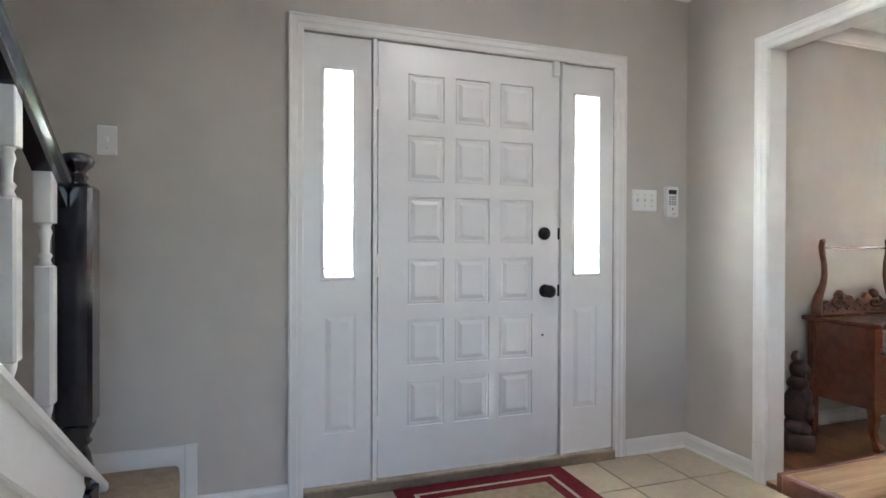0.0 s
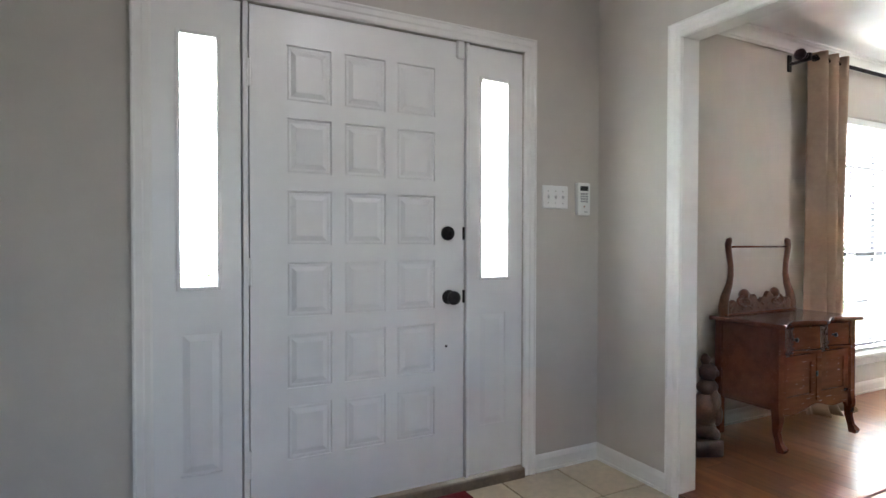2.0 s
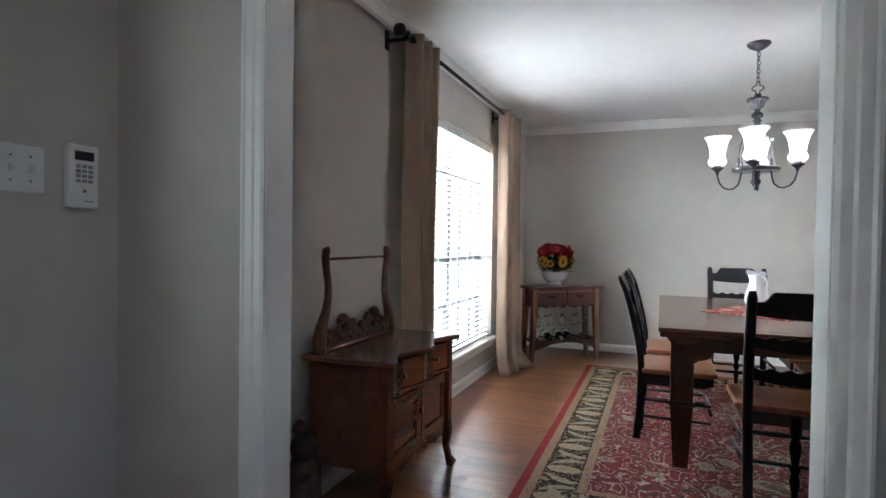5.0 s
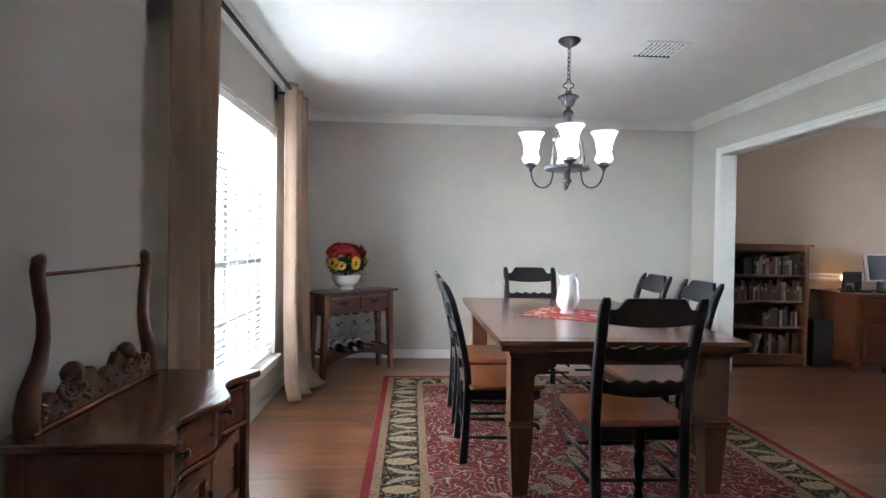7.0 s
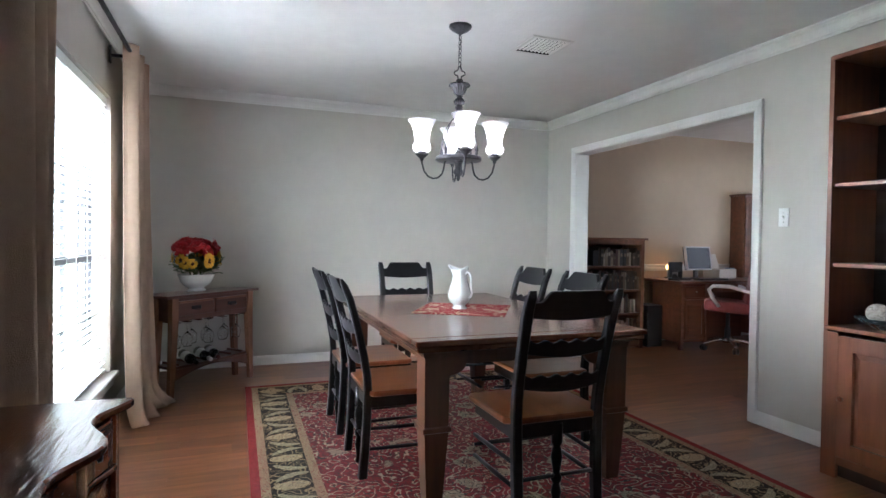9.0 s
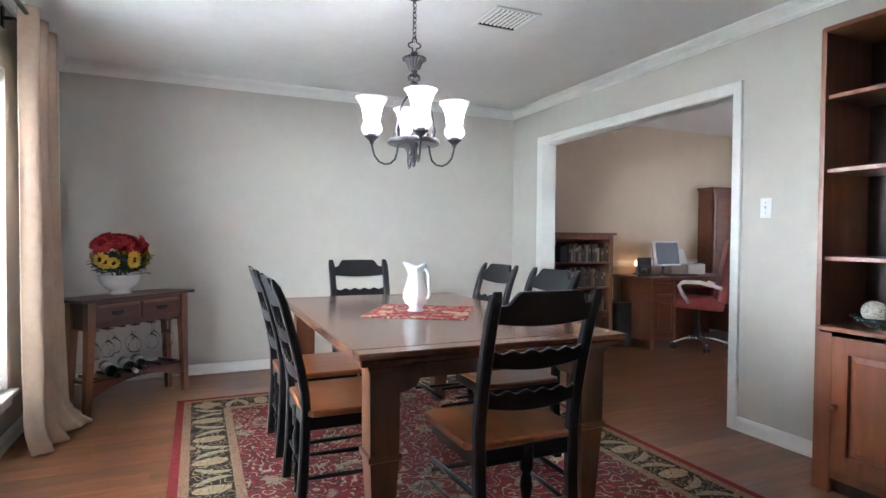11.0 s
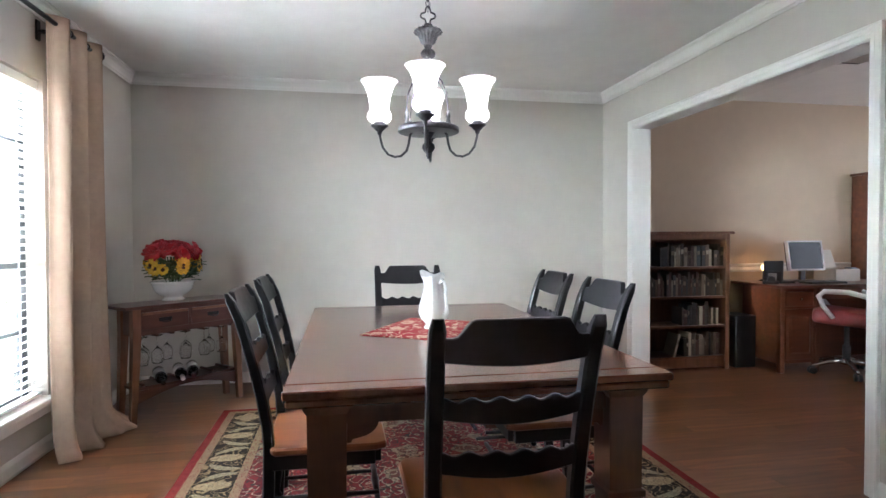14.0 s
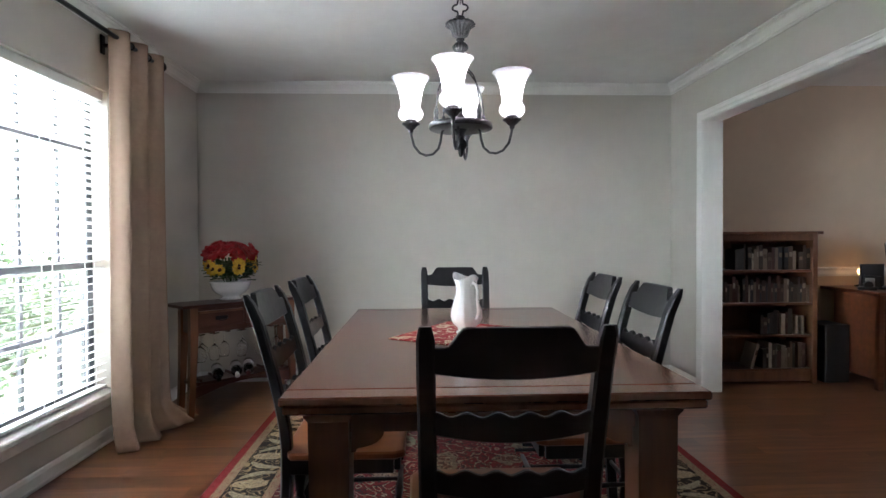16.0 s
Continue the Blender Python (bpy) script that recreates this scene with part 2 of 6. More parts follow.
def tube(points, radius, segs=8, closed=False):
    """A round bar along points; radius may be a list."""
    bm = bmesh.new()
    pts = [Vector(p) for p in points]
    n = len(pts)
    rings = []
    side = None
    for i, p in enumerate(pts):
        if closed:
            d = pts[(i + 1) % n] - pts[i - 1]
        else:
            d = pts[min(i + 1, n - 1)] - pts[max(i - 1, 0)]
        d.normalize()
        if side is None:
            side = d.orthogonal().normalized()
        side = (side - d * side.dot(d)).normalized()
        up = d.cross(side)
        r = radius[i] if isinstance(radius, (list, tuple)) else radius
        rings.append([bm.verts.new(p + r * (math.cos(2 * math.pi * k / segs) * side + math.sin(2 * math.pi * k / segs) * up)) for k in range(segs)])
    for i in range(n if closed else n - 1):
        a, b = rings[i], rings[(i + 1) % n]
        for k in range(segs):
            bm.faces.new((a[k], a[(k + 1) % segs], b[(k + 1) % segs], b[k]))
    if not closed:
        bm.faces.new(rings[0][::-1])
        bm.faces.new(rings[-1])
    return bm


def frustum(x0, x1, z0, z1, y_back, y_front, inset):
    """A raised field: a slab whose front is smaller than its back (front towards -y)."""
    bm = bmesh.new()
    a = [bm.verts.new(p) for p in ((x0, y_back, z0), (x1, y_back, z0), (x1, y_back, z1), (x0, y_back, z1))]
    i = inset
    b = [bm.verts.new(p) for p in ((x0 + i, y_front, z0 + i), (x1 - i, y_front, z0 + i), (x1 - i, y_front, z1 - i), (x0 + i, y_front, z1 - i))]
    bm.faces.new(b)
    bm.faces.new(a[::-1])
    for k in range(4):
        bm.faces.new((a[k], a[(k + 1) % 4], b[(k + 1) % 4], b[k]))
    return bm


def panelled(bm, x0, x1, z0, z1, y, holes, deep):
    """A sheet facing -y at y with rectangular recesses, as a grid of solid bars deep metres thick."""
    xs = sorted({x0, x1, *[h[0] for h in holes], *[h[1] for h in holes]})
    zs = sorted({z0, z1, *[h[2] for h in holes], *[h[3] for h in holes]})
    for xa, xb in zip(xs, xs[1:]):
        run = None
        for za, zb in zip(zs, zs[1:]):
            cx, cz = (xa + xb) / 2, (za + zb) / 2
            if any(h[0] < cx < h[1] and h[2] < cz < h[3] for h in holes):
                if run:
                    box(xa, xb, y, y + deep, *run, bm=bm)
                run = None
            else:
                run = (run[0], zb) if run else (za, zb)
        if run:
            box(xa, xb, y, y + deep, *run, bm=bm)
    return bm


# ---- the setting: one storey, three rooms ----
FOYZ = -0.02                         # the tiles lie lower than the planks
FRONT, PART0, PART1, FARX, SOUTH0, SOUTH1, CEILZ = 2.60, 2.203, 2.30, 7.307, -1.365, -1.505, 2.47
DOOR = (0.113, 1.722, 2.05)          # x, x, top of the entrance unit
WIN = (4.25, 6.0, 0.30, 2.045)       # the dining window
ARCH = (0.865, 2.075, 2.04)          # the opening from foyer to dining room
WIDE = (4.70, 6.763, 2.057)           # the opening from dining room to study
STUDYWIN = (4.5, 6.1, 0.78, 2.12)     # the study window


def wall_along_x(name, x0, x1, y0, y1, z1, holes, mat, label):
    bm = panelled(bmesh.new(), x0, x1, 0, z1, y0, holes, y1 - y0)
    return setting(name, bm, mat, label, "wall")


wall_along_x("wall_north", -1.9, FARX + 0.15, FRONT, FRONT + 0.15, 2.6, [(DOOR[0], DOOR[1], 0, DOOR[2]), WIN], PAINT, "greige painted front wall with the entrance and a tall window")
wall_along_x("wall_south", PART1, FARX, SOUTH1, SOUTH0, 2.6, [(WIDE[0], WIDE[1], 0, WIDE[2])], PAINT, "greige painted wall with a wide cased opening to the study")
bm = panelled(bmesh.new(), SOUTH1, FRONT, 0, 2.6, 0, [(ARCH[0], ARCH[1], 0, ARCH[2])], PART1 - PART0)
moved(bm, Matrix.Translation((PART1, 0, 0)) @ Matrix.Rotation(radians(90), 4, "Z"))
setting("wall_between", bm, PAINT, "greige painted partition with a cased opening to the dining room", "wall")
setting("wall_east", box(FARX, FARX + 0.15, SOUTH1, FRONT, 0, 2.6), PAINT, "plain greige painted end wall of the dining room", "wall")
setting("wall_study_east", box(FARX, FARX + 0.15, -5.1, SOUTH1, 0, 2.6), TAN, "tan painted end wall of the study", "wall")
wall_along_x("wall_study_south", 2.85, FARX + 0.15, -5.25, -5.1, 2.6, [STUDYWIN], TAN, "tan painted back wall of the study with a window")
setting("wall_study_west", box(2.85, 3.0, -5.1, SOUTH1, 0, 2.6), TAN, "plain tan painted wall of the study", "wall")
# out of view; its opening is assumed, made for the fill light
wall_along_x("wall_hall_south", -1.9, PART1, -3.15, -3.0, 2.6, [(-0.6, 1.4, 0.7, 2.2)], PAINT, "greige painted back wall of the hall with an assumed, unseen window opening")
setting("wall_hall_west", box(-1.9, -1.75, -3.0, FRONT, 0, 2.6), PAINT, "greige painted wall beside the stairs", "wall")
setting("wall_hall_east", box(PART1 - 0.16, PART1, -3.0, SOUTH1, 0, 2.6), PAINT, "greige painted wall of the hall", "wall")
setting("ceiling_dining", box(PART1, FARX, SOUTH0, FRONT, CEILZ, CEILZ + 0.1), CEIL, "white lightly textured ceiling of the dining room", "ceiling")
setting("ceiling_study", box(3.0, FARX, -5.1, SOUTH1, CEILZ, CEILZ + 0.1), CEIL, "white ceiling of the study", "ceiling")
setting("ceiling_foyer", box(-1.75, PART0, -3.0, FRONT, 2.47, 2.57), CEIL, "off-white ceiling of the foyer", "ceiling")
setting("floor_dining", box(2.20, FARX, -5.1, FRONT, -0.06, -0.0015), UNDER, "warm brown laminate plank floor", "floor")
setting("floor_foyer", box(-1.75, 2.20, -3.0, FRONT, -0.08, FOYZ - 0.006), GROUT, "beige ceramic tile floor with dark joints", "floor")


def run_of(name, profile, a, b, inward, mat, label, category):
    """A moulding of the given (out, up) profile along the wall's foot or head from a to b; inward: the wall's normal."""
    a, b, n = Vector(a), Vector(b), Vector(inward)
    bm = bmesh.new()
    ends = [[bm.verts.new(p + n * o + Vector((0, 0, u))) for o, u in profile] for p in (a, b)]
    k = len(profile)
    bm.faces.new(ends[0])
    bm.faces.new(ends[1][::-1])
    for i in range(k):
        bm.faces.new((ends[0][i], ends[0][(i + 1) % k], ends[1][(i + 1) % k], ends[1][i]))
    return setting(name, bm, mat, label, category)


BASE = [(0, 0), (0.018, 0), (0.018, 0.012), (0.014, 0.014), (0.014, 0.062), (0.009, 0.078), (0.004, 0.085), (0, 0.085)]
CROWN = [(0, 0), (0, -0.088), (0.007, -0.088), (0.009, -0.078), (0.016, -0.074), (0.020, -0.058), (0.034, -0.034), (0.044, -0.026), (0.046, -0.014), (0.054, -0.012), (0.054, 0)]
for x0, x1 in ((0.047 - 0.36, 0.047), (1.797, PART0)):
    run_of("baseboard", BASE, (x0, FRONT, FOYZ), (x1, FRONT, FOYZ), (0, -1, 0), TRIM, "white painted baseboard of the foyer", "baseboard")
run_of("baseboard", BASE, (PART0, FRONT, FOYZ), (PART0, ARCH[1] + 0.065, FOYZ), (-1, 0, 0), TRIM, "white painted baseboard of the foyer", "baseboard")
run_of("baseboard", BASE, (PART0, ARCH[0] - 0.065, FOYZ), (PART0, SOUTH1, FOYZ), (-1, 0, 0), TRIM, "white painted baseboard of the foyer", "baseboard")
run_of("baseboard", BASE, (PART1, FRONT, 0), (FARX, FRONT, 0), (0, -1, 0), TRIM, "white painted baseboard under the window", "baseboard")
run_of("baseboard", BASE, (FARX, FRONT, 0), (FARX, SOUTH0, 0), (-1, 0, 0), TRIM, "white painted baseboard", "baseboard")
run_of("baseboard", BASE, (PART1, SOUTH0, 0), (WIDE[0] - 0.065, SOUTH0, 0), (0, 1, 0), TRIM, "white painted baseboard", "baseboard")
run_of("baseboard", BASE, (WIDE[1] + 0.065, SOUTH0, 0), (FARX, SOUTH0, 0), (0, 1, 0), TRIM, "white painted baseboard", "baseboard")
run_of("baseboard", BASE, (PART1, FRONT, 0), (PART1, ARCH[1] + 0.065, 0), (1, 0, 0), TRIM, "white painted baseboard", "baseboard")
run_of("baseboard", BASE, (PART1, ARCH[0] - 0.065, 0), (PART1, SOUTH0, 0), (1, 0, 0), TRIM, "white painted baseboard", "baseboard")
run_of("baseboard", BASE, (FARX, SOUTH1, 0), (FARX, -5.1, 0), (-1, 0, 0), TRIM, "white painted baseboard of the study", "baseboard")
for a, b, n in (((PART1, FRONT), (FARX, FRONT), (0, -1, 0)), ((FARX, FRONT), (FARX, SOUTH0), (-1, 0, 0)), ((PART1, SOUTH0), (FARX, SOUTH0), (0, 1, 0)), ((PART1, FRONT), (PART1, SOUTH0), (1, 0, 0))):
    run_of("trim_crown", CROWN, (*a, CEILZ), (*b, CEILZ), n, TRIM, "white crown moulding under the ceiling", "crown moulding")
RAIL = [(0, 0), (0.012, 0), (0.016, 0.02), (0.012, 0.05), (0.024, 0.062), (0.024, 0.075), (0, 0.08)]
run_of("trim_chair_rail", RAIL, (FARX, SOUTH1, 0.835), (FARX, -5.1, 0.835), (-1, 0, 0), TRIM, "white chair rail on the study wall", "chair rail")

CASE = [(0, 0), (0, 0.010), (0.008, 0.014), (0.026, 0.014), (0.032, 0.018), (0.052, 0.018), (0.058, 0.022), (0.065, 0.020), (0.065, 0)]


def casing(name, u0, u1, top, m, label, floor=0.0):
    """A mitred door casing round an opening from u0 to u1; m takes (u, out, z) into the world."""
    bm = bmesh.new()
    corners = [(u0, floor, -1, 0), (u0, top, -1, 1), (u1, top, 1, 1), (u1, floor, 1, 0)]
    rings = [[bm.verts.new((u + su * w, o, z + sz * w)) for w, o in CASE] for u, z, su, sz in corners]
    k = len(CASE)
    for a, b in zip(rings, rings[1:]):
        for i in range(k):
            bm.faces.new((a[i], a[(i + 1) % k], b[(i + 1) % k], b[i]))
    bm.faces.new(rings[0])
    bm.faces.new(rings[-1][::-1])
    return setting(name, moved(bm, m), TRIM, label, "door casing")


FLIP_Y = Matrix(((1, 0, 0, 0), (0, -1, 0, FRONT), (0, 0, 1, 0), (0, 0, 0, 1)))
casing("trim_entrance", DOOR[0], DOOR[1], DOOR[2], FLIP_Y, "white moulded casing round the entrance", FOYZ)
casing("trim_arch_foyer", ARCH[0], ARCH[1], ARCH[2], Matrix(((0, -1, 0, PART0), (1, 0, 0, 0), (0, 0, 1, 0), (0, 0, 0, 1))), "white moulded casing of the dining room opening", FOYZ)
casing("trim_arch_dining", ARCH[0], ARCH[1], ARCH[2], Matrix(((0, 1, 0, PART1), (1, 0, 0, 0), (0, 0, 1, 0), (0, 0, 0, 1))), "white moulded casing of the foyer opening")
casing("trim_wide", WIDE[0], WIDE[1], WIDE[2], Matrix(((1, 0, 0, 0), (0, 1, 0, SOUTH0), (0, 0, 1, 0), (0, 0, 0, 1))), "white moulded casing of the wide study opening")
casing("trim_wide_study", WIDE[0], WIDE[1], WIDE[2], Matrix(((1, 0, 0, 0), (0, -1, 0, SOUTH1), (0, 0, 1, 0), (0, 0, 0, 1))), "white moulded casing on the study side")


def jamb(name, along_y, a0, a1, b0, b1, top, label):
    bm = bmesh.new()
    t = 0.003
    for lo, hi, z0, z1 in ((a0 - 0.02, a0 + t, 0, top + t), (a1 - t, a1 + 0.02, 0, top + t), (a0, a1, top - t, top + 0.02)):
        if along_y:
            box(b0, b1, lo, hi, z0, z1, bm=bm)
        else:
            box(lo, hi, b0, b1, z0, z1, bm=bm)
    return setting(name, bm, TRIM, label, "door jamb")


jamb("trim_arch_jamb", True, ARCH[0], ARCH[1], PART0 - 0.002, PART1 + 0.002, ARCH[2], "white painted jamb of the dining room opening")
jamb("trim_wide_jamb", False, WIDE[0], WIDE[1], SOUTH1 - 0.002, SOUTH0 + 0.002, WIDE[2], "white painted jamb of the study opening")

# ---- entrance ----


def entrance_door():
    d = thing("door_1", "white front door with eighteen raised panels and black hardware, shut", "door", Matrix(), kind="structure")
    x0, x1, z0, z1 = 0.447, 1.395, 0.03, 2.045
    y = FRONT + 0.012
    cols = ((0.588, 0.769), (0.825, 1.006), (1.062, 1.244))
    rows = [(0.254 + 0.2873 * i, 0.254 + 0.2873 * i + 0.219) for i in range(6)]
    holes = [(a, b, c, e) for a, b in cols for c, e in rows]
    part("door_slab", box(x0, x1, y + 0.0095, y + 0.045, z0, z1), DOORP, d)
    part("door_frame", panelled(bmesh.new(), x0, x1, z0, z1, y, holes, 0.012), DOORP, d)
    for a, b, c, e in holes:
        bm = join(frustum(a + 0.004, b - 0.004, c + 0.004, e - 0.004, y + 0.0097, y + 0.0065, 0.006), frustum(a + 0.011, b - 0.011, c + 0.011, e - 0.011, y + 0.0097, y - 0.001, 0.026))
        part("panel", bm, DOORP, d)
    turn = Matrix.Rotation(radians(90), 4, "X")
    k = part("knob", lathe([(0.033, 0), (0.033, 0.006), (0.014, 0.012), (0.012, 0.03), (0.024, 0.038), (0.032, 0.052), (0.03, 0.062), (0.016, 0.068), (0, 0.068)], 24), DARKM, d, "black round door knob", Matrix.Translation((1.315, y, 0.877)) @ turn, True)
    part("deadbolt", lathe([(0.032, 0), (0.032, 0.012), (0.028, 0.018), (0.01, 0.02), (0.01, 0.026), (0, 0.026)], 24), DARKM, d, "black deadbolt", Matrix.Translation((1.308, y, 1.169)) @ turn, True)
    part("keyhole_dot", lathe([(0.006, 0), (0.006, 0.003), (0, 0.003)], 12), DARKM, d, "small dark hole", Matrix.Translation((1.303, y, 0.652)) @ turn)
    for z in (0.877, 1.169):
        part("strike_plate", box(1.388, 1.4, y - 0.004, y + 0.01, z - 0.03, z + 0.03, 0.002), DARKM, d)
    for z in (0.264, 1.013, 1.78):
        part("hinge", box(0.432, 0.452, y - 0.012, y + 0.004, z - 0.055, z + 0.055, 0.004), DOORP, d)
    return d


entrance_door()


def sidelight(name, x0, x1, g0, g1, p0, p1, deep, label):
    d = thing(name, label, "window", Matrix(), kind="structure")
    y = FRONT + 0.012
    gz, pz = (0.963, 1.893), (0.259, 0.794)
    part("window_frame", panelled(bmesh.new(), x0, x1, 0.03, 2.045, y, [(g0, g1, *gz), (p0, p1, *pz)], 0.04), DOORP, d)
    bm = bmesh.new()
    for q in ((g0 - 0.014, g0 + 0.002, gz[0] - 0.014, gz[1] + 0.014), (g1 - 0.002, g1 + 0.014, gz[0] - 0.014, gz[1] + 0.014), (g0, g1, gz[0] - 0.014, gz[0] + 0.002), (g0, g1, gz[1] - 0.002, gz[1] + 0.014)):
        box(q[0], q[1], y - 0.007, y + 0.003, q[2], q[3], 0.003, bm)
    part("glazing_bead", bm, DOORP, d)
    part("pane", box(g0, g1, y + 0.02, y + 0.025, *gz), PANE, d, "bright clear glass")
    part("panel", join(box(p0, p1, y + deep, y + 0.03, *pz), frustum(p0 + 0.010, p1 - 0.010, pz[0] + 0.010, pz[1] - 0.010, y + deep, y - 0.001, 0.024)), DOORP, d)
    return d


sidelight("window_2", 0.113, 0.416, 0.203, 0.331, 0.200, 0.344, 0.008, "narrow white sidelight with a bright glass strip beside the front door")
sidelight("window_3", 1.422, 1.722, 1.490, 1.636, 1.478, 1.625, 0.004, "narrow white sidelight with a bright glass strip beside the lock")
setting("trim_mullion", join(box(0.420, 0.441, FRONT - 0.002, FRONT + 0.06, 0, 2.049, 0.003), box(1.401, 1.417, FRONT - 0.002, FRONT + 0.06, 0, 2.049, 0.003)), DOORP, "white posts between door and sidelights", "door frame")
seal = join(join(box(0.411, 0.450, FRONT + 0.05, FRONT + 0.066, 0.029, 2.049), box(1.390, 1.427, FRONT + 0.05, FRONT + 0.066, 0.029, 2.049)), box(0.452, 1.388, FRONT + 0.05, FRONT + 0.066, 2.035, 2.049))
for s0, s1 in ((0.114, 0.410), (1.428, 1.721)):
    box(s0, s1, FRONT + 0.05, FRONT + 0.066, 2.035, 2.049, bm=seal)
setting("trim_weather_strip", seal, DARKPL, "dark weather strip in the gaps round the front door", "weather strip")
setting("trim_threshold", box(0.113, 1.722, FRONT - 0.03, FRONT + 0.15, -0.03, 0.028, 0.006), material("threshold", (0.25, 0.19, 0.13), 0.5, vary=0.2), "worn brown threshold under the door", "threshold")
s = tagged(part("door_sensor", box(1.348, 1.388, FRONT - 0.012, FRONT + 0.012, 1.97, 2.05, 0.006), PLASTIC), "small white alarm sensor at the door's corner", "sensor")
part("magnet", box(1.396, 1.410, FRONT - 0.012, FRONT - 0.002, 1.985, 2.03, 0.003), PLASTIC, s)


def wall_switch(m, gangs, label):
    w = 0.07 + 0.046 * (gangs - 1)
    s = thing("light_switch", label, "light switch", m)
    part("plate", box(-w / 2, w / 2, -0.006, 0, -0.058, 0.058, 0.004), PLASTIC, s)
    for i in range(gangs):
        x = (i - (gangs - 1) / 2) * 0.046
        part("toggle", moved(box(-0.005, 0.005, -0.014, 0, -0.009, 0.009, 0.002), Matrix.Translation((x, -0.005, 0.004)) @ Matrix.Rotation(radians(25), 4, "X")), PLASTIC, s)
        for z in (-0.03, 0.03):
            part("screw", moved(lathe([(0.003, 0), (0.003, 0.0015), (0, 0.0015)], 8), Matrix.Translation((x, -0.006, z)) @ Matrix.Rotation(radians(90), 4, "X")), CHROME, s)
    return s


wall_switch(Matrix.Translation((1.915, FRONT, 1.355)), 3, "white triple light switch plate on the wall")
wall_switch(Matrix.Translation((-0.64, FRONT, 1.516)), 1, "white single light switch plate above the stairs")
wall_switch(Matrix.Translation((4.475, SOUTH0, 1.347)) @ Matrix.Rotation(radians(180), 4, "Z"), 1, "white single light switch plate beside the opening")
k = thing("alarm_keypad", "white alarm keypad with dark screen and grey keys", "alarm keypad", Matrix.Translation((2.085, FRONT, 1.35)))
part("case", box(-0.042, 0.042, -0.026, 0, -0.084, 0.084, 0.008, seg=2), PLASTIC, k)
part("screen", box(-0.026, 0.026, -0.028, -0.02, 0.042, 0.066, 0.001), DARKPL, k, "dark display")
GREYK = material("grey_key", (0.35, 0.35, 0.36), 0.5)
for i in range(4):
    for j in range(3):
        part("key", box(-0.024 + 0.017 * j, -0.011 + 0.017 * j, -0.029, -0.02, 0.022 - 0.013 * i, 0.031 - 0.013 * i, 0.0015), GREYK, k)
part("lamp_dot", box(-0.004, 0.004, -0.028, -0.02, -0.043, -0.035, 0.001), material("amber_dot", (0.3, 0.08, 0.03), 0.4), k)
part("maker_mark", box(0.0, 0.022, -0.0275, -0.02, -0.068, -0.064), GREYK, k)

r = thing("door_mat", "dark red door mat with tan field and cream stripe", "door mat", Matrix.Translation((0, 0, FOYZ)))
part("border", box(0.51, 1.38, 1.945, 2.568, 0.0, 0.008, 0.002), MATRED, r)
part("stripe", box(0.585, 1.285, 2.0, 2.485, 0.004, 0.0095), MATCREAM, r, "cream stripe")
part("inner_border", box(0.605, 1.265, 2.02, 2.465, 0.004, 0.0105), MATRED, r)
part("field", box(0.655, 1.215, 2.07, 2.415, 0.004, 0.0115), MATTAN, r, "tan woven field")

# ---- stairs ----
SX = -0.66


def stair_z(y):
    return 0.525 + (1.94 - y) * 0.68


st = thing("stairs", "carpeted stairs with a white closed stringer", "stairs", Matrix(), kind="structure")
part("landing_step", moved(box(-1.745, -0.375, 1.98, 2.583, FOYZ, 0.215, 0.03, seg=3), Matrix()), CARPET, st, "beige carpet step with rounded nose", smooth=False)
for i in range(9):
    part("step", box(-1.745, SX + 0.02, 1.72 - 0.26 * i - 0.02, 1.98 - 0.26 * i, FOYZ, 0.19 + 0.176 * (i + 1), 0.02, seg=2), CARPET, st)
low, high = 2.3, -0.6
bm = prism([(low, 0.19), (low, stair_z(low) - 0.28), (low, stair_z(low) - 0.03), (high, stair_z(high) - 0.03), (high, FOYZ), (1.97, FOYZ), (1.97, 0.19)], SX - 0.02, SX + 0.06, "x")
part("stringer", bm, TRIM, st)
bm = prism([(low + 0.02, stair_z(low) - 0.045), (low + 0.02, stair_z(low) - 0.005), (high, stair_z(high) + 0.008), (high, stair_z(high) - 0.03)], SX - 0.055, SX + 0.085, "x", 0.008)
part("stringer_cap", bm, TRIM, st)
bm = prism([(low - 0.1, stair_z(low - 0.1) - 0.22), (low - 0.1, stair_z(low - 0.1) - 0.19), (high, stair_z(high) - 0.19), (high, stair_z(high) - 0.22)], SX + 0.058, SX + 0.078, "x", 0.004)
part("stringer_mould", bm, TRIM, st)


def baluster(y):
    z0, z1 = stair_z(y) - 0.01, stair_z(y) + 0.80
    b = thing("baluster", "white painted turned stair baluster", "baluster", Matrix.Translation((SX, y, z0)), group="stair balusters")
    h = z1 - z0
    w = 0.024
    part("block_low", box(-w, w, -w, w, 0, 0.05, 0.003), TRIM, b)
    part("turning_low", lathe([(0.02, 0.05), (0.012, 0.06), (0.02, 0.075), (0.013, 0.09), (0.011, 0.105), (0.018, 0.13), (0.02, 0.15)], 14), TRIM, b, smooth=True)
    part("shaft", box(-w, w, -w, w, 0.148, h - 0.26, 0.006), TRIM, b)
    part("turning_top", lathe([(0.02, h - 0.262), (0.013, h - 0.245), (0.019, h - 0.232), (0.011, h - 0.222), (0.012, h - 0.19), (0.018, h - 0.165), (0.013, h - 0.15), (0.02, h - 0.138)], 14), TRIM, b, smooth=True)
    part("block_top", box(-w, w, -w, w, h - 0.14, h + 0.03, 0.003), TRIM, b)


